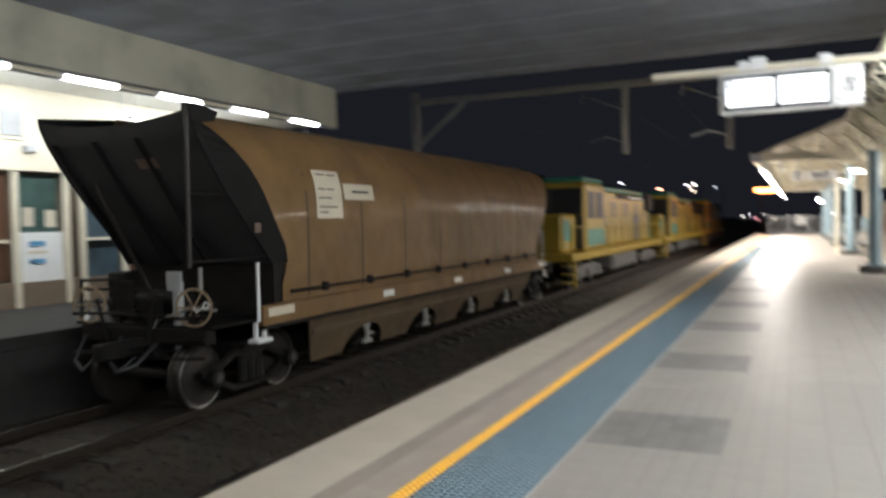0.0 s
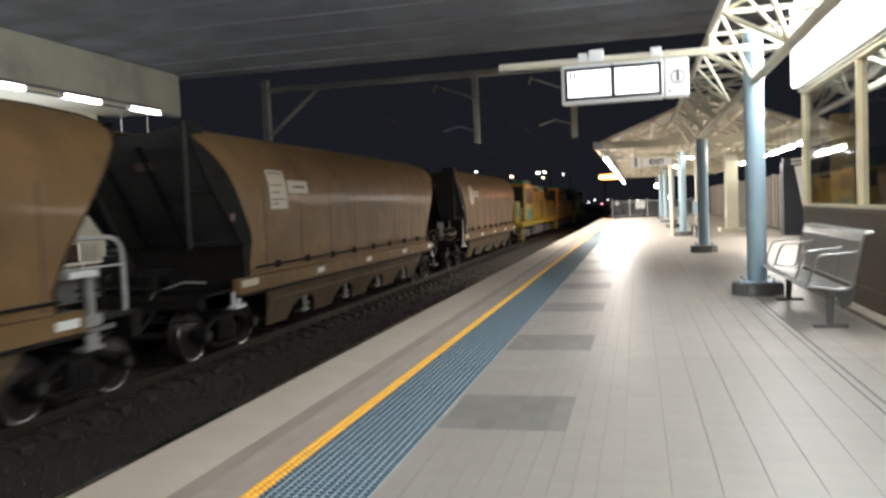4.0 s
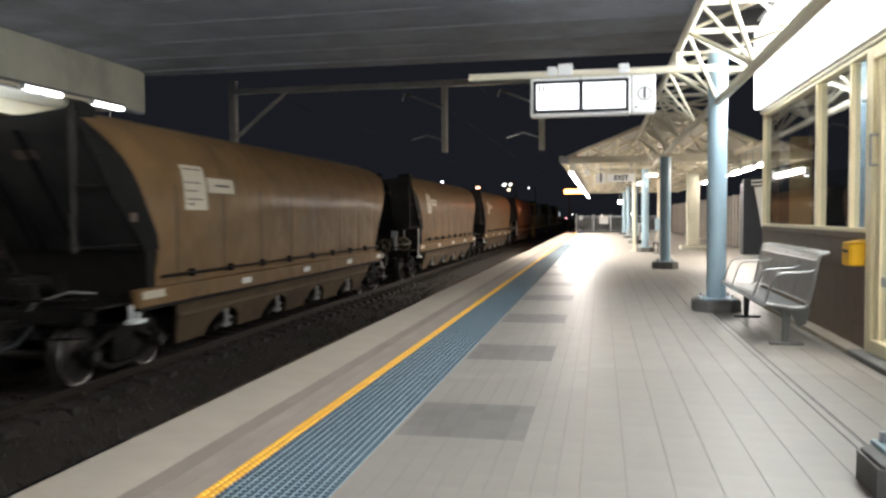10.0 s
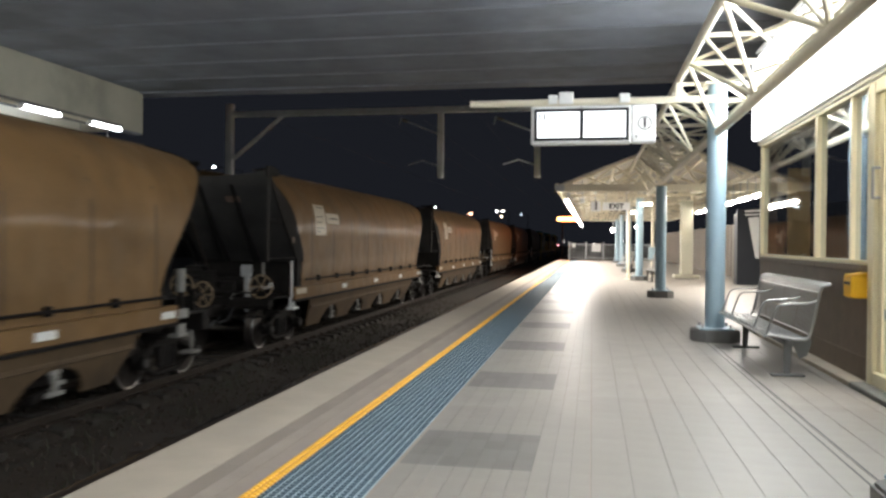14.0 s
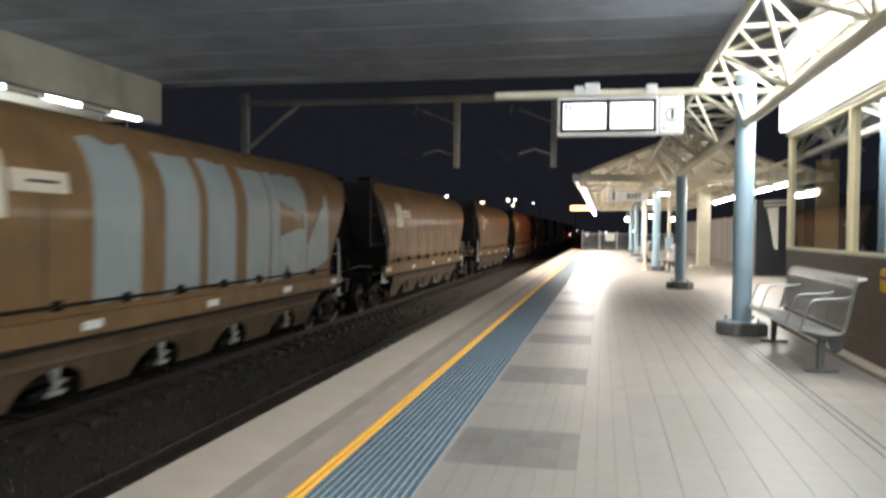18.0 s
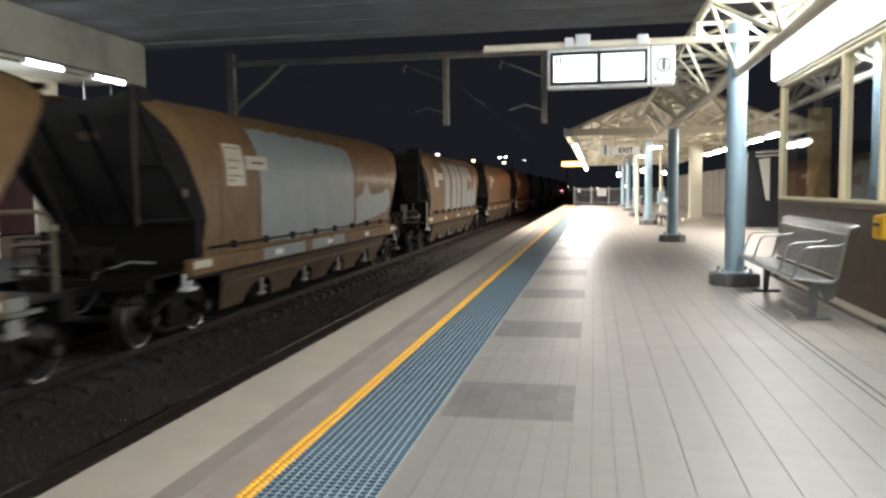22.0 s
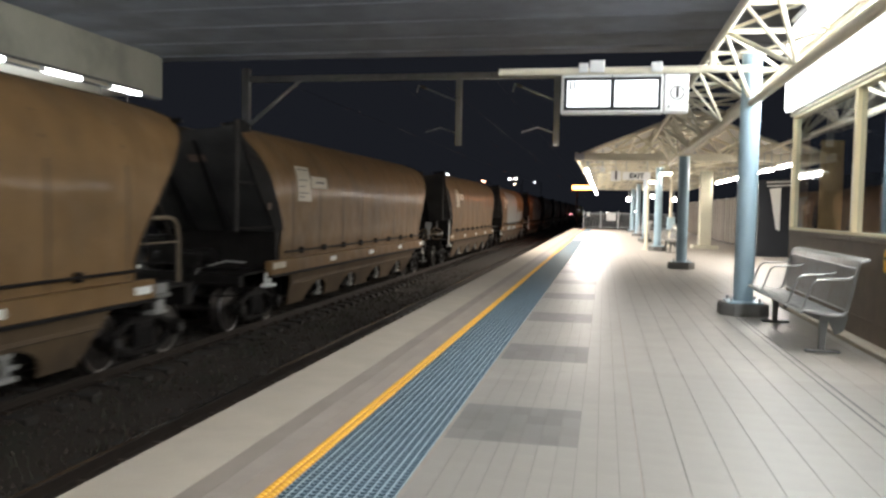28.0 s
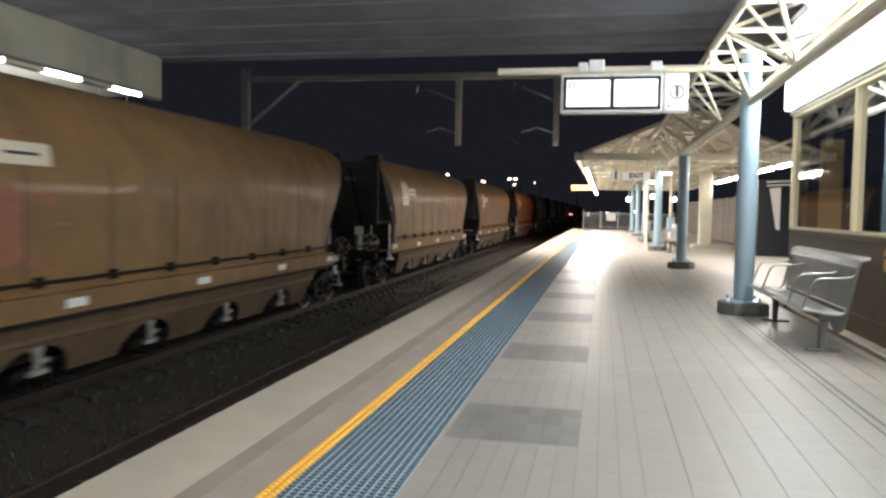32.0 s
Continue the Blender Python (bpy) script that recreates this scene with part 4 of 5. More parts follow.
def exit_sign():
    s = empty("exit_sign", 0, 27.0, 0)
    tagged(s, "white hanging exit sign under the far canopy", "sign")
    part("panel", cube(3.28, 4.22, -0.03, 0.03, 2.62, 2.90, 0.008), LITSIGN, s)
    words("lettering", "EXIT", 0.24, BLACK, pose(3.75, -0.034, 2.76, 90, 0, 0), s, "black lettering")
    for x in (3.4, 4.1):
        part("hanger", tube((x, 0, 2.9), (x, 0, 3.45), 0.012), GALV, s)
    part("cross_bar", tube((2.6, 0, 3.42), (5.0, 0, 3.42), 0.025), CREAM, s)
    t = empty("number_sign", 0, 26.9, 0)
    tagged(t, "white hanging platform number sign", "sign")
    part("panel", cube(2.88, 3.22, -0.03, 0.03, 2.58, 2.93, 0.008), LITSIGN, t)
    words("numeral", "1", 0.4, BLACK, pose(3.06, -0.034, 2.76, 90, 0, 0), t, "black numeral one")
    part("hanger", tube((3.05, 0, 2.93), (3.05, 0, 3.92), 0.012), GALV, t)
    k = empty("security_camera", 2.6, 26.9, 2.95)
    tagged(k, "white security camera under the canopy edge", "camera")
    part("body", cube(-0.08, 0.08, -0.25, 0.1, -0.07, 0.07, 0.02), WHITEPAINT, k)
    part("bracket", tube((0, 0, 0.07), (0, 0, 0.8), 0.02), GALV, k)


exit_sign()

pil = empty("concrete_pillar", 6.95, 34.4, 0)
tagged(pil, "square pale concrete pillar on a low base", "pillar")
part("shaft", cube(-0.25, 0.25, -0.25, 0.25, 0.16, 3.32, 0.02), FASCIA, pil)
part("base", cube(-0.52, 0.52, -0.5, 0.5, 0, 0.16, 0.02), FASCIA, pil)


def slim_post(x, y, boxed):
    q = empty("canopy_post", x, y, 0)
    tagged(q, "slim cream steel post under the far canopy", "post", "slim posts")
    part("shaft", tube((0, 0, 0.02), (0, 0, 3.3), 0.07, 14), CREAM, q)
    part("base_plate", cube(-0.16, 0.16, -0.16, 0.16, 0, 0.02), CREAM, q)
    if boxed:
        part("phone_box", cube(-0.18, 0.18, -0.3, -0.07, 0.75, 1.32, 0.03), BLUE, q, "pale blue cabinet on the post")


slim_post(4.42, 32.4, False)
slim_post(5.66, 36.1, True)


def side_fence():
    f = empty("side_fence", 0, 0, 0)
    tagged(f, "tall brown slatted fence beside the platform", "fence")
    W = mat("weathered brown slat", (0.19, 0.162, 0.138), 0.7, vary=0.2, spread=0.15)
    x0, ya, yb = 8.75, 30.0, 66.0
    s = part("slat", cube(-0.03, 0.03, 0, 0.5, 0.1, 2.3, 0.006), W, f, m=pose(x0, ya, 0))
    for k in range(1, 44):
        again(s, pose(x0, ya + 0.82 * k, 0))
    for z in (0.4, 2.0):
        part("rail", cube(x0 + 0.04, x0 + 0.10, ya, yb, z, z + 0.07), PLINTH, f)
    for k in range(13):
        part("post", cube(x0 + 0.1, x0 + 0.2, ya + 3 * k, ya + 3 * k + 0.1, 0, 2.35), GALV, f)


side_fence()


def end_fence():
    f = empty("end_fence", 0, 68.6, 0)
    tagged(f, "pale steel bar fence closing the platform end", "fence")
    for z in (0.15, 1.35):
        part("rail", cube(0.9, 8.6, -0.03, 0.03, z, z + 0.06), GALV, f)
    b = part("bar", tube((0, 0, 0.18), (0, 0, 1.38), 0.018, 6), GALV, f, m=pose(0.95, 0, 0))
    for k in range(1, 60):
        again(b, pose(0.95 + 0.13 * k, 0, 0))
    for x in (0.95, 2.4, 3.9, 5.4, 7.0, 8.5):
        part("post", cube(x - 0.05, x + 0.05, -0.06, 0.06, 0, 1.6), GALV, f)
    part("sign_plate", cube(2.9, 3.7, -0.08, -0.05, 0.75, 1.45), WHITEPAINT, f, "white sign plate")
    part("sign_plate", cube(1.2, 1.5, -0.08, -0.05, 1.1, 1.45), WHITEPAINT, f, "white sign plate")


end_fence()


def stair_side():
    s = empty("stair_enclosure", 0, 0, 0)
    tagged(s, "dark stair enclosure beyond the waiting room", "stair")
    D = mat("dark blue-grey panel", (0.014, 0.017, 0.024), 0.5, vary=0.1)
    part("front_panel", prism(bmesh.new(), [(8.15, 0), (12.2, 0), (12.2, 3.1), (10.0, 2.9), (8.15, 2.75)], 29.3, 29.5, "y"), D, s)
    part("side_panel", cube(8.15, 8.35, 29.5, 29.95, 0, 2.6), D, s)
    part("slanted_panel", prism(bmesh.new(), [(8.52, 2.45), (8.9, 2.5), (8.9, 0.95), (8.78, 1.0)], 29.24, 29.3, "y"), WHITEPAINT, s, "white slanted panel")
    for z in (2.55, 2.68):
        part("handrail", tube((8.4, 29.2, z), (9.4, 29.2, z + 0.05), 0.03), WHITEPAINT, s)


stair_side()

# ---- distance ----
def street_lamp(x, y, z, color, power, r):
    s = empty("street_lamp", x, y, -1.5)
    tagged(s, "distant light on a pole, for street lamps and car lights", "street lamp")
    part("pole", tube((0, 0, 0), (0, 0, z + 1.5), 0.06), UNDER, s)
    part("arm", tube((0, 0, z + 1.5), (-1.2, -0.4, z + 1.7), 0.04), UNDER, s)
    bm = bmesh.new()
    bmesh.ops.create_uvsphere(bm, u_segments=12, v_segments=8, radius=r, matrix=Matrix.Translation((-1.2, -0.4, z + 1.6)) @ Matrix.Diagonal((1.4, 1, 0.6, 1)))
    part("lantern", bm, glow("lantern glow", color, power), s, "glowing lantern")


PALE, COLD = (1.0, 0.92, 0.82), (0.88, 0.94, 1.0)
for x, y, z, col, pw, r in (
        (-20.4, 150, 6.9, (1.0, 0.5, 0.32), 7, 0.3), (-27.5, 150, 8.2, COLD, 12, 0.2), (-15.3, 150, 7.4, COLD, 14, 0.19), (-14.2, 151, 7.5, PALE, 14, 0.19),
        (-14.4, 150, 6.4, (1.0, 0.8, 0.5), 10, 0.18), (-10.5, 150, 6.8, COLD, 8, 0.12), (8.5, 150, 1.6, PALE, 12, 0.25),
        (-34.8, 58.5, 8.5, (1.0, 0.55, 0.3), 3.2, 0.2), (-40.6, 84.2, 9.9, COLD, 20, 0.17), (-38.8, 85.1, 9.6, COLD, 24, 0.2),
        # low lights here stand for distant car lights, their poles are added
        (-6.0, 151, 1.4, PALE, 6, 0.13), (-4.9, 152, 1.7, COLD, 6, 0.12), (-3.5, 150, 0.9, (1.0, 0.35, 0.4), 4, 0.16), (-2.4, 153, 1.7, PALE, 5, 0.1), (3.2, 150, 1.3, PALE, 6, 0.14)):
    street_lamp(x + 1.2, y, z, col, pw, r)


def signal():
    s = empty("signal_post", 0.15, 74.0, -1.5)
    tagged(s, "signal post with a blazing orange light bar", "signal")
    part("post", tube((0, 0, 0), (0, 0, 5.0), 0.07), UNDER, s)
    part("light_bar", cube(-0.5, 1.7, -0.12, 0.0, 5.05, 5.45, 0.05), glow("orange lamp glow", (1.0, 0.3, 0.08), 12), s, "glowing orange light bar")
    part("backing", cube(-0.55, 1.75, 0.0, 0.06, 5.0, 5.5), BLACK, s)


signal()
lamp = bpy.data.lights.new("signal_glow", "POINT")
lamp.energy, lamp.color, lamp.shadow_soft_size = 240, (1.0, 0.25, 0.08), 0.3
new("signal_glow", lamp).matrix_world = pose(0.6, 70.4, 3.9)


bank = part("embankment", prism(bmesh.new(), [(-60, -1.6), (-13.5, -1.6), (-17, 1.2), (-60, 2.5)], 62, 300, "y"), EARTH)
tagged(bank, "dark earth bank beside the line", "embankment", kind="structure")

# ---- coal wagon ----
# section of the body side: height, half width, where it ends behind and ahead
LEVELS = ((0.34, 1.40, 2.30, 15.3), (0.62, 1.41, 2.28, 15.25), (0.95, 1.42, 2.42, 15.42), (1.2, 1.42, 2.38, 15.6), (1.6, 1.42, 2.13, 15.92), (2.0, 1.404, 1.90, 16.24),
          (2.2, 1.374, 1.78, 16.43), (2.4, 1.316, 1.66, 16.62), (2.6, 1.226, 1.51, 16.86), (2.75, 1.13, 1.4, 17.0), (2.88, 1.03, 1.29, 17.05), (2.98, 0.925, 1.2, 17.0), (3.07, 0.80, 1.12, 16.72), (3.14, 0.66, 1.05, 15.9))
SEAMS = (3.02, 4.74, 6.45, 8.15, 9.9, 11.65, 13.4, 15.1)


def side_at(z):
    for (za, wa, *_), (zb, wb, *_) in zip(LEVELS, LEVELS[1:]):
        if z <= zb:
            return wa + (wb - wa) * (z - za) / (zb - za)
    return LEVELS[-1][1]


# how far each bay of plating bulges between its seams
BULGE = (0.004, 0.005, 0.006, 0.021, 0.016, 0.024, 0.018, 0.022, 0.012)


def bulge(y, z):
    edges = (1.3,) + SEAMS + (16.8,)
    for k, (a, b) in enumerate(zip(edges, edges[1:])):
        if a < y < b:
            return BULGE[k] * math.sin(math.pi * (y - a) / (b - a)) * math.exp(-((z - 1.98 - 0.08 * math.sin(2.4 * k)) / 0.45) ** 2)
    return 0.0


def sheet(y0, y1, z0, z1, off, nz=6, side=1, thick=0.004):
    """A thin plate that follows the body side."""
    bm = bmesh.new()
    g = []
    for k in range(nz + 1):
        z = z0 + (z1 - z0) * k / nz
        w = side_at(z) + off
        g.append([bm.verts.new((side * (w + t), y, z)) for t in (0, thick) for y in (y0, y1)])
    for a, b in zip(g, g[1:]):
        for i, j in ((0, 1), (3, 2), (2, 0), (1, 3)):
            bm.faces.new((a[i], a[j], b[j], b[i]))
    for a in (g[0], g[-1]):
        bm.faces.new((a[0], a[1], a[3], a[2]))
    return bm


def shelf(z):
    """Where the sloping tail sheet stands at a height: steep above, flatter below."""
    zs, ys = (0.9, 1.22, 1.6, 2.0, 2.4, 2.75, 3.0, 3.13), (2.1, 1.8, 1.42, 1.06, 0.74, 0.5, 0.38, 0.36)
    return float(np.interp(z, zs, ys))


def end_gear(w):
    """Brake rigging and pipes on the tail's end platform."""
    part("air_reservoir", tube((-0.55, 1.42, 0.42), (0.3, 1.42, 0.42), 0.17, 14), UNDER, w)
    part("brake_lever", tube((0.18, 0.72, -0.15), (0.34, 0.70, 0.55), 0.025), UNDER, w)
    part("brake_lever", tube((-0.62, 0.74, -0.1), (-0.75, 0.7, 0.5), 0.025), UNDER, w)
    for z in (0.27, -0.30):
        part("pipe_run", bent(bmesh.new(), [(-1.25, 0.7, z), (-0.4, 0.68, z + 0.03), (0.6, 0.7, z - 0.02), (1.2, 0.74, z)], 0.022, 6), UNDER, w)
    part("cut_lever", bent(bmesh.new(), [(1.3, 0.62, -0.02), (0.5, 0.6, -0.06), (0.15, 0.45, -0.16)], 0.016, 6), UNDER, w)
    part("brake_valve", box(box(bmesh.new(), -0.32, -0.05, 0.9, 1.12, 0.14, 0.5, 0.02), -0.25, -0.12, 0.82, 0.9, 0.2, 0.34, 0.01), UNDER, w)
    part("wheel_chain", bent(bmesh.new(), [(1.02, 0.76, 0.4), (1.12, 0.7, 0.36), (1.24, 0.72, 0.42)], 0.014, 6), REFLECT, w, "bright loose chain")
    part("shackle", ring(bmesh.new(), (1.27, 0.72, 0.44), (0, 1, 0), 0.045, 0.012, 14), REFLECT, w, "bright shackle")
    for x in (-1.05, -0.35):
        part("hose_loop", bent(bmesh.new(), [(x, 0.75, -0.05), (x + 0.05, 0.5, -0.4), (x + 0.25, 0.45, -0.52), (x + 0.42, 0.6, -0.3)], 0.026, 6), BLACK, w)
    part("glint_cap", tube((-0.95, 0.7, 0.22), (-0.95, 0.66, 0.22), 0.04), REFLECT, w, "small bright valve cap")
    part("guard_rail", bent(bmesh.new(), [(-1.25, 0.86, 0.12), (-1.25, 0.86, 0.75), (-0.5, 0.86, 0.78), (-0.5, 0.86, 0.12)], 0.022, 6), UNDER, w)


def wagon():
    w = empty("coal_wagon", 0, 0, 0)
    tagged(w, "dusty brown coal hopper wagon with curved sides", "wagon", "coal train wagons")
    stations = [a + (b - a) * k / 6 for a, b in zip(SEAMS, SEAMS[1:]) for k in range(6)] + [SEAMS[-1]]
    for s in (1, -1):
        bm = bmesh.new()
        rows = []
        for z, hw, a, b in LEVELS:
            ys = [a] + [y for y in stations if 2.5 < y < 15.2] + [b]
            rows.append([bm.verts.new((s * (hw + bulge(y, z)), y, z)) for y in ys])
        for ra, rb in zip(rows, rows[1:]):
            for k in range(len(ra) - 1):
                bm.faces.new((ra[k], ra[k + 1], rb[k + 1], rb[k]))
        part("side_sheet", bm, WAGON, w, smooth=True)
        part("top_rail", tube((s * 0.65, 1.1, 3.14), (s * 0.65, 15.95, 3.14), 0.025), SEAM, w)
        # black flange from the brown side to the tail sheet
        bm = bmesh.new()
        cols = [[bm.verts.new(c) for c in ((s * 1.40, shelf(z), z), (s * (hw - 0.004), a + 0.02, z), (s * (hw - 0.016), a + 0.02, z), (s * 1.388, shelf(z), z))]
                for z, hw, a, b in LEVELS if z > 0.9]
        for p, q in zip(cols, cols[1:]):
            for i, j in ((0, 1), (1, 2), (2, 3), (3, 0)):
                bm.faces.new((p[i], p[j], q[j], q[i]))
        bm.faces.new(cols[0])
        bm.faces.new(cols[-1])
        part("tail_flange", bm, WAGON_END, w, "black side flange")
    for y in SEAMS:
        part("side_seam", sheet(y, y + 0.07, 0.36, 3.04, 0.0, 8, 1, 0.006), WAGON, w)
        part("weld_seam", sheet(y - 0.045, y, 0.38, 3.0, 0.0, 8, 1, 0.003), SEAM, w)
    # sloping ends between the sides; the tail's rim sags between its corners
    for end in (0, 1):
        bm = bmesh.new()
        rows = []
        for z, hw, a, b in LEVELS:
            if end == 0 and z < 0.9:
                continue
            row = []
            for k in range(9):
                x = (1.39 if end == 0 else hw) * (k / 4 - 1)
                if end == 0:
                    sag = 1 - 0.25 * max(0.0, (z - 2.4) / 0.72) * (0.32 + 0.68 * (1 - abs(k / 4 - 1) ** 2.2))
                    zz = 2.4 + (z - 2.4) * sag if z > 2.4 else z
                    row.append(bm.verts.new((x, shelf(zz), zz)))
                else:
                    row.append(bm.verts.new((x, b - 0.05 - 0.5 * max(0, 1.3 - z), z)))
            rows.append(row)
        for ra, rb in zip(rows, rows[1:]):
            for k in range(8):
                bm.faces.new((ra[k], ra[k + 1], rb[k + 1], rb[k]))
        part("end_sheet", bm, ENDDUST, w, "black coal-dusted sloping end sheet")
        y = 0.45 if end == 0 else 17.0
        for s in (1, -1):
            pts = [(s * (1.395 if end == 0 else hw), (shelf(z) if end == 0 else b), z) for z, hw, a, b in LEVELS if end or z > 0.9]
            part("corner_edge", bent(bmesh.new(), pts, 0.022, 6), WAGON_END, w)
        if end == 0:
            part("hopper_throat", cube(-1.38, 1.38, 2.1, 2.4, 0.14, 0.95), UNDER, w)
            pole = part("corner_pole", tube((1.36, 0.33, 0.98), (1.36, 0.36, 3.14), 0.032), POSTSTEEL, w, "dusty corner pole")
            part("pole_bracket", tube((1.36, 0.34, 1.05), (1.36, 2.0, 1.05), 0.02), UNDER, pole)
            part("pole_bracket", tube((1.36, 0.345, 1.95), (1.36, 1.1, 1.95), 0.02), UNDER, pole)
            part("corner_horn", prism(bmesh.new(), [(0.34, 2.9), (0.9, 2.96), (0.98, 3.1), (0.6, 3.17), (0.34, 3.16)], 1.30, 1.36, "x"), WAGON_END, w)
            for x in (-1.2, -0.4, 0.4):
                part("sheet_rib", prism(bmesh.new(), [(shelf(2.75) - 0.02, 2.75), (shelf(2.75) - 0.09, 2.75), (1.75, 0.95), (2.06, 0.95)], x - 0.03, x + 0.03, "x"), WAGON_END, w)
            part("end_strut", tube((-0.9, 0.86, 2.2), (-0.75, 1.95, 0.2), 0.035), POSTSTEEL, w)
            end_gear(w)
        else:
            part("end_rail", tube((-1.15, y, 2.93), (1.15, y, 2.93), 0.05), WAGON_END, w)
    part("coal_load", prism(bmesh.new(), [(-1.05, 2.62), (1.05, 2.62), (0.4, 2.85), (-0.4, 2.87)], 2.0, 16.2, "y"), COAL, w, "heaped coal")
    # frame
    for s in (1, -1):
        part("side_sill", cube(s * 1.40 - 0.09, s * 1.40 + 0.05, 1.75, 15.75, 0.03, 0.33, 0.015), WAGON, w)
        part("sill_flange", cube(s * 1.40 - 0.1, s * 1.40 + 0.07, 1.75, 15.75, -0.02, 0.03), UNDER, w)
        part("walk_rail", tube((s * 1.49, 2.4, 0.50), (s * 1.49, 15.25, 0.50), 0.022), UNDER, w)
    bracket = part("rail_bracket", cube(1.41, 1.51, -0.045, 0.045, 0.43, 0.57, 0.01), UNDER, w, m=pose(0, 3.4, 0))
    for k in range(1, 8):
        again(bracket, pose(0, 3.4 + 1.5 * k, 0))
    part("headstock", cube(-1.2, 1.2, 0.78, 1.0, -0.14, 0.1, 0.02), UNDER, w)
    part("draft_pocket", cube(-0.32, 0.32, 0.7, 1.0, -0.36, -0.13, 0.02), UNDER, w)
    part("headstock", cube(-1.25, 1.25, 17.0, 17.25, -0.25, 0.1, 0.02), UNDER, w)
    part("centre_sill", cube(-0.3, 0.3, 0.9, 17.1, -0.3, 0.05), UNDER, w)
    part("end_platform", cube(-1.3, 1.3, 0.8, 2.4, 0.1, 0.14), UNDER, w)
    part("end_platform", cube(-1.3, 1.3, 15.9, 17.2, 0.1, 0.14), UNDER, w)
    for y0, y1 in ((0.0, 0.8), (17.2, 18.1)):
        part("coupler", cube(-0.12, 0.12, y0, y1, -0.28, -0.05, 0.03), UNDER, w)
    # hopper skirt with door arches
    doors = (5.15, 7.7, 10.28, 12.86)
    out = [(3.0, 0.0), (3.45, -0.8)]
    for y in doors:
        out += [(y + 0.72 * math.cos(math.pi * k / 10), -0.8 + 0.46 * math.sin(math.pi * k / 10)) for k in range(10, -1, -1)]
    out += [(14.3, -0.8), (14.75, 0.0)]
    for s in (1, -1):
        bm = prism(bmesh.new(), out, s * 1.30, s * 1.34, "x")
        for v in bm.verts:
            v.co.x += s * (0.05 + 0.36 * v.co.z)
        part("hopper_skirt", bm, SKIRT, w)
        part("skirt_rib", prism(bmesh.new(), [(s * 1.27, -0.31), (s * 1.32, -0.28), (s * 1.325, -0.22), (s * 1.295, -0.22)], 3.2, 14.6, "y"), SKIRT, w)
    part("hopper_core", cube(-0.9, 0.9, 3.6, 14.2, -0.62, 0.0), UNDER, w)
    for y in doors:
        part("door_bracket", box(box(box(box(bmesh.new(), 1.18, 1.24, y - 0.05, y + 0.05, -0.68, -0.36), 1.18, 1.23, y - 0.11, y + 0.11, -0.42, -0.37), 1.18, 1.23, y - 0.05, y + 0.22, -0.58, -0.53), 1.18, 1.25, y - 0.16, y + 0.16, -0.72, -0.66), BRACKET, w, "white door bracket")
        part("door_ram", tube((1.05, y - 0.3, -0.75), (1.05, y + 0.3, -0.62), 0.07), UNDER, w)
    # plates
    for y in (5.4, 8.78, 12.16, 15.2):
        part("reflector", cube(1.452, 1.462, y, y + 0.42, 0.12, 0.24), REFLECT, w, "white reflector plate")
    part("end_tab", cube(1.452, 1.464, 1.85, 2.5, 0.16, 0.29), LABEL, w, "cream end plate")
    lab = part("data_panel", sheet(3.26, 4.06, 1.62, 2.43, 0.011), LABEL, w, "cream data panel with faded print")
    for y0, y1, z in ((3.34, 3.62, 2.345), (3.68, 3.96, 2.345), (3.34, 3.56, 2.10), (3.60, 3.84, 2.10), (3.34, 3.72, 1.95), (3.34, 3.90, 1.80), (3.34, 3.60, 1.71)):
        part("print_bar", sheet(y0, y1, z, z + 0.028, 0.016, 2, 1, 0.002), PRINT, lab)
    arrow = part("arrow_panel", sheet(4.13, 5.17, 1.95, 2.23, 0.018), LABEL, w, "cream panel with a printed bar")
    part("print_bar", sheet(4.40, 4.98, 2.07, 2.11, 0.023, 2, 1, 0.002), BLACK, arrow)
    part("front_plate", cube(1.40, 1.43, 15.78, 16.12, 0.08, 0.24), BRACKET, w, "dull white end plate")
    part("front_step", box(box(bmesh.new(), 1.25, 1.45, 15.75, 16.1, -0.24, -0.19), 1.38, 1.42, 15.8, 16.05, -0.19, -0.02), BRACKET, w, "dull white end step")
    part("end_plate_small", prism(bmesh.new(), [(0.76, 2.36), (0.735, 2.36), (0.635, 2.49), (0.66, 2.49)], 0.15, 0.5, "x"), RUSTPLATE, w, "small rusty printed plate")
    # end fittings
    part("grab_post", tube((1.38, 1.72, 0.1), (1.38, 1.72, 0.98), 0.028), REFLECT, w, "white grab post")
    part("grab_post", tube((0.98, 0.95, 0.62), (0.98, 0.95, 0.95), 0.03), BRACKET, w, "white grab post")
    for wx in (1.0, -1.0):
        hw = part("handwheel", ring(bmesh.new(), (wx, 0.78, 0.40), (0.25, -1, 0), 0.26, 0.018, 28), TAN, w, "tan brake handwheel")
        for k in range(6):
            a = k * math.pi / 3
            part("spoke", tube((wx, 0.78, 0.40), (wx + 0.255 * math.cos(a), 0.78 + 0.06 * math.cos(a), 0.40 + 0.255 * math.sin(a)), 0.014, 6), TAN, hw)
        part("wheel_shaft", tube((wx, 0.78, 0.40), (wx, 1.2, 0.40), 0.03), UNDER, w)
    part("brake_stand", cube(0.55, 0.66, 0.85, 0.97, -0.2, 0.75, 0.01), GALV, w)
    part("stand_plate", cube(0.47, 0.75, 0.82, 0.85, 0.62, 0.90, 0.01), GALV, w, "grey plate")
    part("hose_rack", box(box(bmesh.new(), -0.6, -0.2, 0.85, 0.9, 0.3, 0.75), 0.0, 0.3, 0.8, 0.95, 0.1, 0.5, 0.02), UNDER, w)
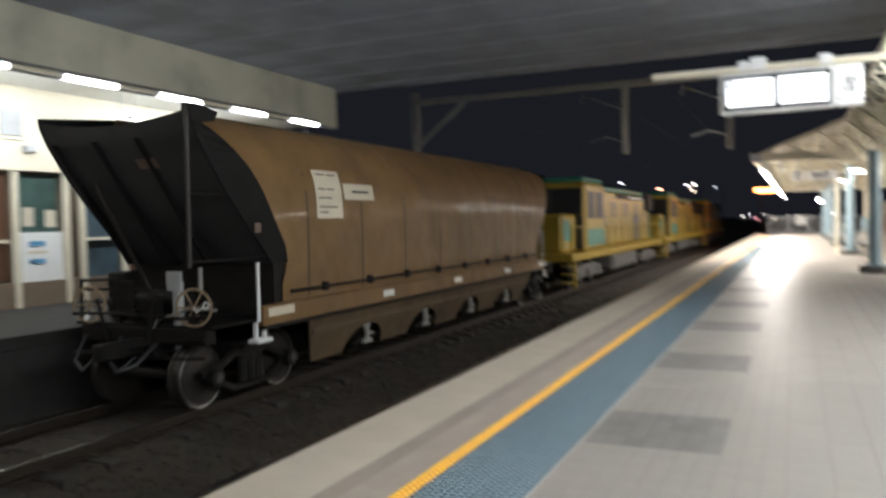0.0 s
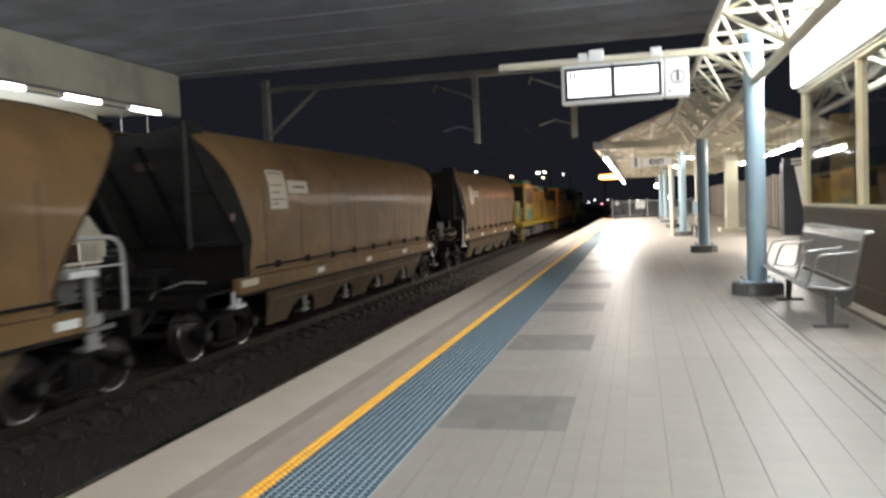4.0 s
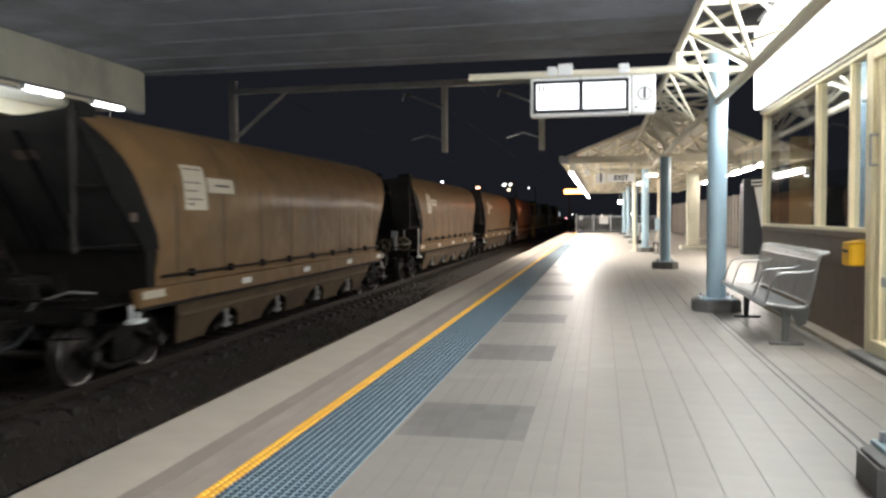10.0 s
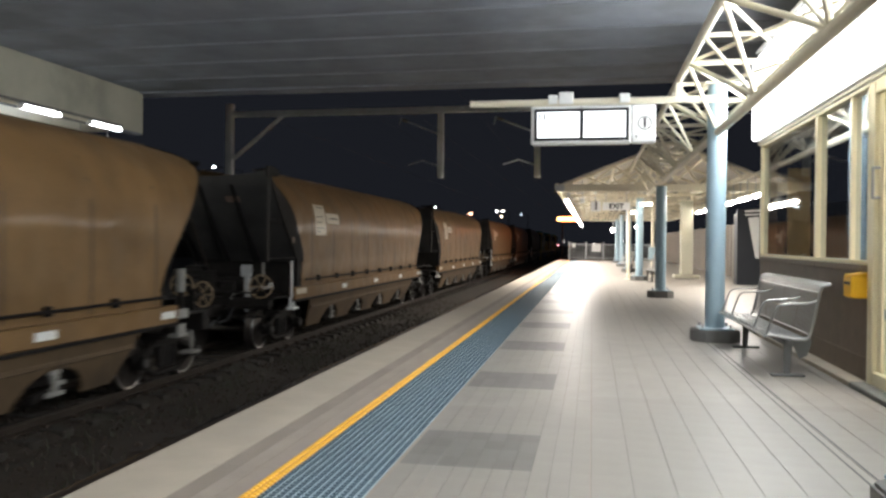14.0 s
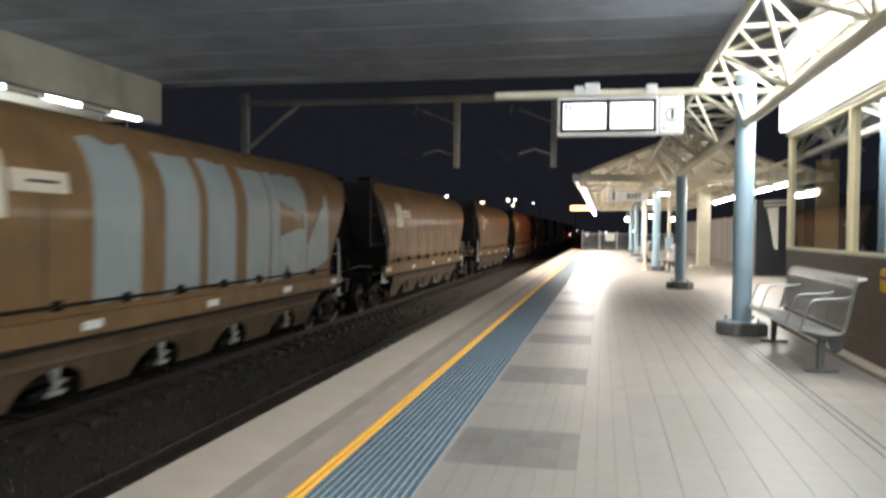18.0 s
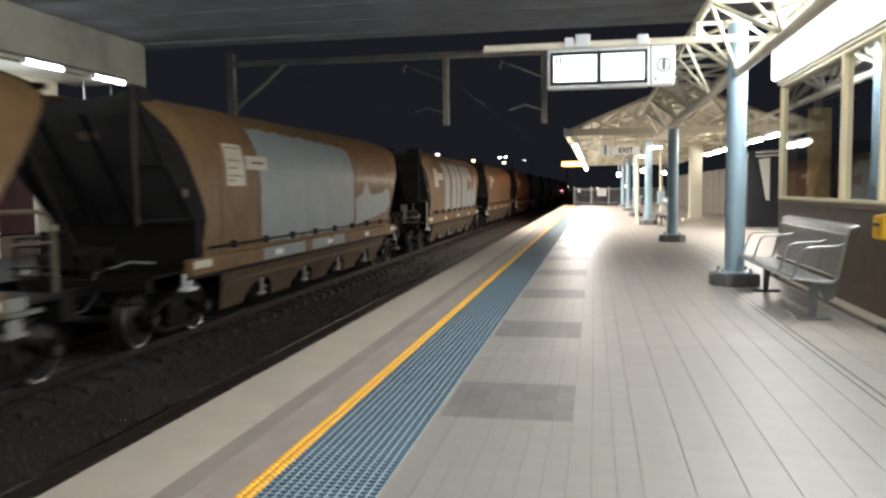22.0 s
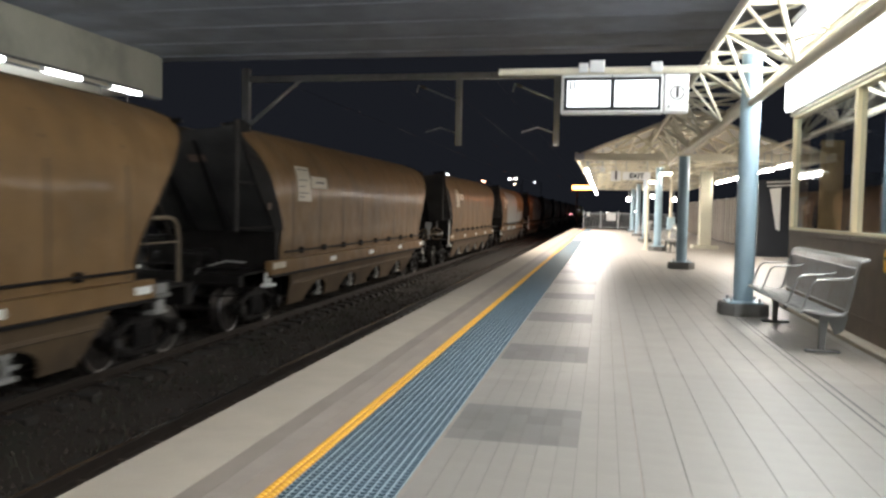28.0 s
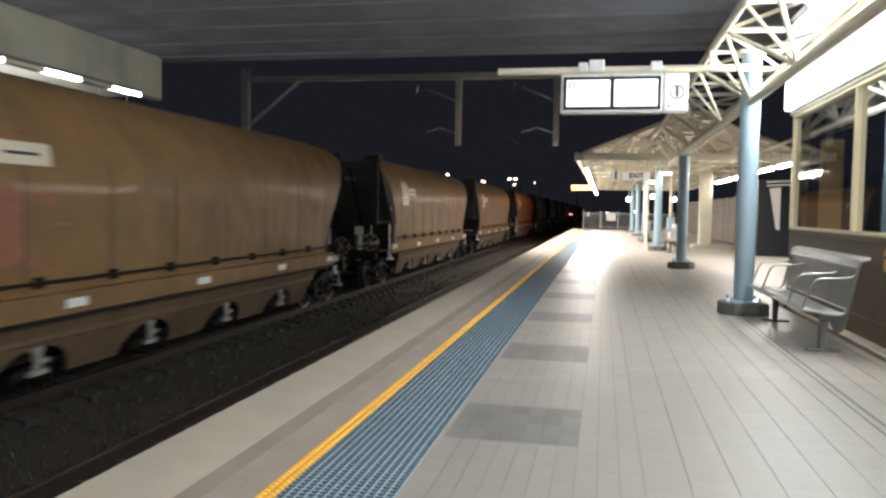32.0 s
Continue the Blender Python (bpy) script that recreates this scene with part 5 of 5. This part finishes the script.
    part("valve_box", cube(-1.2, -0.8, 1.3, 1.7, 0.15, 0.85, 0.03), UNDER, w)
    part("air_pipe", bent(bmesh.new(), [(1.25, 0.95, 0.35), (0.9, 0.82, 0.38), (0.3, 0.8, 0.2), (0.1, 0.8, -0.2)], 0.02), BRACKET, w)
    part("end_handrail", bent(bmesh.new(), [(-1.3, 0.9, 0.1), (-1.3, 0.9, 0.62), (0.1, 0.9, 0.62)], 0.022), UNDER, w)
    part("brake_cylinder", tube((-0.9, 1.2, 0.35), (-0.2, 1.2, 0.35), 0.17, 14), UNDER, w)
    part("air_hose", bent(bmesh.new(), [(0.35, 0.75, -0.1), (0.4, 0.3, -0.35), (0.3, 0.0, -0.4)], 0.03), BLACK, w)
    part("end_plate_small", cube(1.425, 1.435, 1.62, 1.76, 1.42, 1.56), RUSTPLATE, w, "small pale plate")
    # bogies
    for yc in (1.95, 16.1):
        for s in (1, -1):
            part("bogie_frame", bent(bmesh.new(), [(s * 1.0, yc - 1.1, -0.56), (s * 1.0, yc - 0.7, -0.50), (s * 1.0, yc - 0.35, -0.36), (s * 1.0, yc + 0.35, -0.36), (s * 1.0, yc + 0.7, -0.50), (s * 1.0, yc + 1.1, -0.56)], 0.065, 6), UNDER, w)
            part("bogie_truss", bent(bmesh.new(), [(s * 1.0, yc - 0.95, -0.62), (s * 1.0, yc - 0.4, -0.88), (s * 1.0, yc + 0.4, -0.88), (s * 1.0, yc + 0.95, -0.62)], 0.055, 6), UNDER, w)
            for d in (-0.89, 0.89):
                ab = part("axle_box", tube((s * 0.95, yc + d, -0.62), (s * 1.16, yc + d, -0.62), 0.13, 12), UNDER, w)
                part("axle_cap", tube((s * 1.16, yc + d, -0.62), (s * 1.185, yc + d, -0.62), 0.075, 10), CAP, ab, "grey axle cap")
            bm = bmesh.new()
            for d in (-0.18, 0.0, 0.18):
                rod(bm, (s * 1.0, yc + d, -0.8), (s * 1.0, yc + d, -0.42), 0.075, 10)
            part("spring_nest", bm, UNDER, w)
        part("bolster", cube(-1.05, 1.05, yc - 0.2, yc + 0.2, -0.5, -0.25), UNDER, w)
    part("step", cube(1.3, 1.5, 1.55, 1.9, -0.2, -0.14, 0.01), REFLECT, w, "white end step")
    for y in (1.6, 1.8):
        part("step_bracket", cube(1.36, 1.42, y, y + 0.04, -0.14, 0.1), REFLECT, w)
    wheels = []
    for yc in (1.95, 16.1):
        for d in (-0.89, 0.89):
            bm = bmesh.new()
            rod(bm, (-0.9, 0, 0), (0.9, 0, 0), 0.075, 10)
            for s in (1, -1):
                rod(bm, (s * 0.70, 0, 0), (s * 0.83, 0, 0), 0.455, 32)
                rod(bm, (s * 0.66, 0, 0), (s * 0.70, 0, 0), 0.485, 32)
                rod(bm, (s * 0.83, 0, 0), (s * 0.86, 0, 0), 0.36, 24, 0.2)
                for k in range(5):
                    a = 2 * math.pi * k / 5
                    rod(bm, (s * 0.83, 0.3 * math.cos(a), 0.3 * math.sin(a)), (s * 0.845, 0.3 * math.cos(a), 0.3 * math.sin(a)), 0.05, 8)
            o = part("wheelset", bm, mat("worn wheel steel", (0.05, 0.042, 0.037), 0.45, 0.6, vary=0.2) if not wheels else wheels[0].data.materials[0], w, "worn steel wheelset", m=pose(0, yc + d, -0.62))
            part("tyre", ring(bmesh.new(), (0.85, 0, 0), (1, 0, 0), 0.435, 0.014, 36, 5), mat("worn bright rim", (0.26, 0.25, 0.24), 0.3, 0.9) if not wheels else wheels[0].children[0].data.materials[0], o, "polished wheel rim")
            wheels.append(o)
    return w


TRAIN_X = -5.6
# where each wagon's tail stands at the start
STARTS = (6.75, -12.86, -31.03, -50.8, -68.97, -88.4, -106.99, -126.74, -145.08, -164.67, -183.0, -202.6, -220.9)
# how far the train has rolled, second by second
ROLL = ((0, 0.0), (2, 11.665), (4, 23.404), (6, 35.262), (8, 47.273), (10, 59.461), (12, 71.839), (14, 84.417), (16, 97.193), (18, 110.165), (20, 123.321), (22, 136.652), (24, 150.143), (26, 163.78), (28, 177.547), (30, 191.434), (32, 205.429))
first_wagon = wagon()
wagons = [first_wagon] + [copy_thing(first_wagon, pose(0, 0, 0)) for _ in STARTS[1:]]


# paint over the sides of two wagons
def spray(w, outline, seed, paint=GRAFFITI, label="pale grey sprayed paint", ragged=1.0):
    """One patch of paint: along the side, its lower and upper edge, with ragged borders."""
    ys = np.arange(outline[0][0], outline[-1][0] + 0.01, 0.06)
    lo = np.interp(ys, [o[0] for o in outline], [o[1] for o in outline])
    hi = np.interp(ys, [o[0] for o in outline], [o[2] for o in outline])
    bm = bmesh.new()
    cols = []
    for y, a, b in zip(ys, lo, hi):
        a += ragged * (0.07 * noise.noise((y * 2.3, seed, 0)) + 0.03 * noise.noise((y * 9, seed, 4)))
        b += ragged * (0.08 * noise.noise((y * 2.1, seed, 8)) + 0.03 * noise.noise((y * 8, seed, 2)))
        a, b = max(a, 0.4), min(max(b, a + 0.03), 2.95)
        zs = [a + (b - a) * k / 20 for k in range(21)]
        cols.append([bm.verts.new((side_at(z) + bulge(y, z) + 0.009, y, z)) for z in zs])
    for p, q in zip(cols, cols[1:]):
        for k in range(20):
            bm.faces.new((p[k], q[k], q[k + 1], p[k + 1]))
    geo = bmesh.ops.extrude_face_region(bm, geom=bm.faces[:])
    for v in geo["geom"]:
        if isinstance(v, bmesh.types.BMVert):
            v.co.x -= 0.004
    part("spray_paint", bm, paint, w, label)


for n, cell in enumerate((((5.68, 0.45, 2.78), (6.85, 0.45, 2.78)), ((7.48, 0.45, 2.75), (8.58, 0.45, 2.75)), ((8.86, 0.45, 2.75), (9.96, 0.45, 2.75)), ((10.41, 0.42, 2.74), (11.5, 0.42, 2.72)),
                          ((11.58, 0.42, 2.72), (12.03, 0.42, 2.72)), ((12.03, 2.1, 2.72), (13.4, 1.86, 2.74)), ((12.03, 0.42, 1.4), (12.2, 0.45, 1.42), (12.45, 0.75, 1.45), (12.7, 0.45, 1.47), (13.4, 0.45, 1.52)),
                          ((13.4, 0.45, 2.74), (13.6, 0.47, 2.45)), ((13.62, 0.5, 1.1), (14.2, 0.55, 1.7), (14.98, 0.7, 2.4), (15.1, 0.9, 2.2)))):
    spray(wagons[6], cell, 3.7 * n)
spray(wagons[7], ((4.78, 0.42, 2.85), (8.0, 0.42, 2.8), (10.95, 0.42, 2.72), (11.2, 0.5, 2.6)), 11.0)
spray(wagons[7], ((11.4, 0.5, 1.2), (11.6, 0.5, 1.3), (12.1, 0.55, 1.4), (12.45, 0.6, 1.8), (12.9, 0.62, 1.4), (13.3, 0.65, 1.38), (14.2, 0.75, 1.42), (14.8, 0.8, 1.55), (15.25, 1.0, 1.45)), 5.0)
for y0, y1 in ((4.8, 7.2), (7.7, 9.0), (9.3, 10.2)):
    part("spray_paint", cube(1.451, 1.4515, y0, y1, 0.06, 0.31), GRAFFITI, wagons[7], "pale grey sprayed paint")
for n, stroke in enumerate((((4.2, 0.78, 1.66), (4.42, 0.72, 1.72), (4.68, 0.8, 1.6)), ((4.74, 1.5, 1.62), (5.0, 1.58, 1.66), (5.28, 1.38, 1.5)),
                            ((5.12, 1.17, 1.24), (5.34, 1.19, 1.25), (5.58, 1.2, 1.24)), ((4.72, 0.7, 0.77), (4.9, 0.72, 0.8), (4.98, 0.62, 0.72), (5.26, 0.56, 0.62)))):
    spray(wagons[11], stroke, 1.9 * n, RED_SPRAY, "faded red sprayed scribble", 0.5)
tagged(wagons[11], "brown coal hopper wagon with faded red sprayed scribbles")
tagged(wagons[6], "brown coal hopper wagon sprayed with pale grey panels")
tagged(wagons[7], "brown coal hopper wagon with a large pale grey painted block")


# the wagons run in pairs: brake gear stands on the tails of the even ones and the leading ends of the odd,
# a looped handrail on the leading ends of the even
BRAKE_GEAR = ("handwheel", "wheel_shaft", "brake_stand", "stand_plate", "grab_post", "wheel_chain", "shackle")


def strip(w, kinds):
    for c in list(w.children):
        if c.name.split(".")[0] in kinds:
            for o in list(c.children) + [c]:
                bpy.data.objects.remove(o)


def end_loop(w, paint):
    x = 0.93
    loop = [(x, 15.9, 1.27), (x, 16.98, 1.27), (x, 17.16, 1.23), (x, 17.27, 1.12), (x, 17.31, 0.92), (x, 17.31, -0.05)]
    part("end_loop", bent(bmesh.new(), loop, 0.034), paint, w, "pale looped end handrail")
    part("end_loop_rail", tube((x, 15.95, 0.84), (x, 17.3, 0.84), 0.018), paint, w)
    part("end_loop_foot", cube(x - 0.04, x + 0.04, 16.0, 17.36, -0.1, -0.03, 0.01), BRACKET, w)


def end_box(w):
    """Pale frame and ledge behind the looped handrail."""
    bm = bmesh.new()
    for y0, y1, z0, z1 in ((16.15, 16.95, 0.89, 0.93), (16.15, 16.95, 1.19, 1.22), (16.89, 16.95, 0.93, 1.19)):
        box(bm, 0.82, 0.85, y0, y1, z0, z1)
    part("plate_frame", bm, LABEL, w, "cream plate frame")
    part("ledge", cube(0.7, 0.87, 16.2, 16.82, 0.70, 0.80, 0.01), REFLECT, w, "white ledge")
    part("ledge_post", cube(0.74, 0.84, 16.6, 16.74, 0.14, 0.70, 0.01), BRACKET, w)


def front_gear(w):
    """Handwheel, air tank and low step on a leading end."""
    hw = part("handwheel", ring(bmesh.new(), (1.16, 17.16, 0.42), (0.25, 1, 0), 0.24, 0.018, 28), TAN, w, "tan brake handwheel")
    for k in range(6):
        a = k * math.pi / 3
        part("spoke", tube((1.16, 17.16, 0.42), (1.16 + 0.235 * math.cos(a), 17.16 - 0.06 * math.cos(a), 0.42 + 0.235 * math.sin(a)), 0.014, 6), TAN, hw)
    part("wheel_shaft", tube((1.16, 17.16, 0.42), (1.16, 16.75, 0.42), 0.03), UNDER, w)
    part("wheel_stand", cube(1.1, 1.22, 16.7, 16.78, 0.12, 0.55, 0.01), UNDER, w)
    part("front_reservoir", tube((0.85, 16.88, 0.48), (0.85, 16.88, 0.92), 0.085, 14), BRACKET, w, "dull white upright air tank")
    part("reservoir_stand", cube(0.8, 0.9, 16.84, 16.92, 0.14, 0.48, 0.01), UNDER, w)
    part("lower_step", box(box(bmesh.new(), 1.15, 1.42, 16.3, 16.6, -0.6, -0.56), 1.3, 1.34, 16.43, 16.47, -0.56, -0.2), BRACKET, w, "dull white low step")


for k, w in enumerate(wagons):
    if k % 2:
        strip(w, BRAKE_GEAR)
        front_gear(w)
    else:
        end_loop(w, LOOP_BROWN if k > 6 else LOOP_PAINT)
        if k in (2, 4, 6):
            end_box(w)


# ---- locomotives ----
def locomotive():
    l = empty("locomotive", 0, 0, 0)
    tagged(l, "yellow and green diesel locomotive hauling the coal train", "locomotive", "locomotives")
    part("underframe", cube(-1.4, 1.4, 0.4, 20.6, 0.0, 0.3, 0.03), LOCO_Y, l)
    for s in (1, -1):
        part("sill_band", cube(s * 1.41 - 0.02, s * 1.41 + 0.02, 0.4, 20.6, 0.03, 0.27), LOCO_Y, l)
        part("handrail", tube((s * 1.36, 1.0, 1.2), (s * 1.36, 14.8, 1.2), 0.025), LOCO_Y, l)
        for k in range(10):
            part("stanchion", tube((s * 1.36, 1.0 + 1.5 * k, 0.3), (s * 1.36, 1.0 + 1.5 * k, 1.2), 0.022, 6), LOCO_Y, l)
        for y in (0.35, 20.3):
            bm = bmesh.new()
            for z in (-0.75, -0.45, -0.15):
                box(bm, s * 1.2 - 0.2, s * 1.2 + 0.2, y, y + 0.35, z, z + 0.04)
            part("steps", bm, LOCO_Y, l)
    part("hood", cube(-0.95, 0.95, 2.2, 15.2, 0.3, 2.75, 0.12), LOCO_Y, l)
    part("hood_top", cube(-0.9, 0.9, 3.4, 14.6, 2.75, 2.95, 0.05), LOCO_G, l)
    for y in (2.6, 5.2, 8.0, 10.8, 13.2):
        d = part("hood_door", cube(0.951, 0.962, y, y + 1.7, 0.4, 1.75, 0.004), LOCO_D if y in (5.2, 13.2) else LOCO_Y, l)
        bm = bmesh.new()
        for k in range(7):
            box(bm, 0.962, 0.975, y + 0.15, y + 1.55, 1.6 + 0.1 * k, 1.65 + 0.1 * k)
        part("louvres", bm, LOCO_D, d)
    part("radiator", cube(-1.1, 1.1, 1.6, 3.6, 1.9, 2.9, 0.08), UNDER, l)
    part("hood_band", cube(-0.97, 0.97, 3.6, 11.0, 2.45, 2.7, 0.02), UNDER, l, "dark grille band")
    part("cab", cube(-1.38, 1.38, 15.2, 18.4, 0.3, 2.95, 0.12), LOCO_Y, l)
    part("cab_band", cube(1.376, 1.389, 15.4, 18.2, 0.5, 1.15, 0.004), LOCO_G, l)
    part("cab_roof", cube(-1.3, 1.3, 15.1, 18.5, 2.95, 3.15, 0.08), LOCO_G, l)
    for y in (15.6, 17.0):
        part("cab_window", cube(1.375, 1.395, y, y + 1.15, 1.55, 2.6, 0.01), BLACK, l)
    part("nose", cube(-1.0, 1.0, 18.4, 20.3, 0.3, 1.75, 0.12), LOCO_Y, l)
    part("windscreen", cube(-1.22, 1.22, 18.39, 18.425, 1.72, 2.72, 0.02), BLACK, l, "dark windscreen band")
    part("screen_pillar", cube(-0.06, 0.06, 18.42, 18.44, 1.72, 2.72), LOCO_D, l)
    part("cab_face", cube(-1.25, 1.25, 18.39, 18.41, 0.4, 1.7, 0.02), LOCO_D, l)
    part("nose_flash", cube(0.998, 1.01, 19.3, 20.2, 0.75, 1.5, 0.004), LOCO_G, l, "green nose panel")
    for s in (1, -1):
        part("step_post", cube(s * 1.38 - 0.05, s * 1.38 + 0.05, 20.1, 20.2, -0.95, 0.3, 0.01), LOCO_Y, l)
        part("corner_rail", bent(bmesh.new(), [(s * 1.36, 18.6, 1.25), (s * 1.36, 20.4, 1.25), (s * 1.36, 20.5, 1.1), (s * 1.36, 20.5, 0.3)], 0.025), LOCO_Y, l)
    part("end_panel", cube(-1.0, 1.0, 2.1, 2.2, 0.4, 2.3, 0.02), LOCO_G, l)
    part("fuel_tank", cube(-1.25, 1.25, 7.5, 13.0, -0.78, 0.0, 0.15), TANK, l)
    for yc in (3.6, 17.2):
        for s in (1, -1):
            part("bogie_frame", prism(bmesh.new(), [(yc - 2.3, -0.35), (yc - 2.3, -0.7), (yc + 2.3, -0.7), (yc + 2.3, -0.35), (yc + 1.0, -0.2), (yc - 1.0, -0.2)], s * 1.05 - 0.08, s * 1.05 + 0.08, "x"), TANK, l)
            for d in (-1.7, 0, 1.7):
                part("axle_box", cube(s * 1.1 - 0.1, s * 1.1 + 0.1, yc + d - 0.2, yc + d + 0.2, -0.75, -0.4, 0.03), TANK, l)
        for d in (-1.7, 0, 1.7):
            bm = rod(bmesh.new(), (-0.9, 0, 0), (0.9, 0, 0), 0.08, 8)
            for s in (1, -1):
                rod(bm, (s * 0.69, 0, 0), (s * 0.83, 0, 0), 0.5, 24)
            part("wheelset", bm, wheelset_steel, l, m=pose(0, yc + d, -0.58))
    for y0, y1 in ((-0.3, 0.4), (20.6, 21.2)):
        part("coupler", cube(-0.12, 0.12, y0, y1, -0.3, -0.05, 0.03), UNDER, l)
    bm = bmesh.new()
    rod(bm, (0, 9.0, 2.95), (0, 9.0, 3.2), 0.22, 12)
    part("exhaust", bm, UNDER, l)
    # white strip paints the platform lamps' reflection on the glossy hood side
    part("roof_lamp", cube(0.951, 0.99, 4.4, 8.2, 2.52, 2.6), REFLECT, l, "pale strip painted as a lamp reflection")
    return l


wheelset_steel = UNDER
first_loco = locomotive()
turn_round = Matrix.Translation((0, 21, 0)) @ Matrix.Diagonal((1, -1, 1, 1))
for o in first_loco.children_recursive:
    if o.name.startswith("wheelset"):
        o.matrix_basis = pose(0, 21 - o.matrix_basis.translation.y, -0.58)
    else:
        o.data.transform(turn_round)
        o.data.flip_normals()
locos = [first_loco] + [copy_thing(first_loco, pose(0, 0, 0)) for _ in range(2)]
LOCO_STARTS = (25.6, 47.2, 68.8)


def motions():
    for w, start in zip(wagons, STARTS):
        walk(w, [(t, pose(TRAIN_X, start + s, 0)) for t, s in ROLL])
        for ws in [c for c in w.children if c.name.split(".")[0] == "wheelset"]:
            spin_wheel(ws, 0.455)
    for l, start in zip(locos, LOCO_STARTS):
        walk(l, [(t, pose(TRAIN_X, start + s, 0)) for t, s in ROLL])


def spin_wheel(ws, r):
    y = ws.matrix_basis.translation.y
    rows, t, turned = [], 0.0, 0.0
    steps = 480
    for k in range(steps + 1):
        t = 32.0 * k / steps
        s = np.interp(t, [a for a, _ in ROLL], [b for _, b in ROLL])
        rows.append((t, pose(0, y, -0.62, -math.degrees(s / r), 0, 0)))
    walk(ws, rows)


motions()
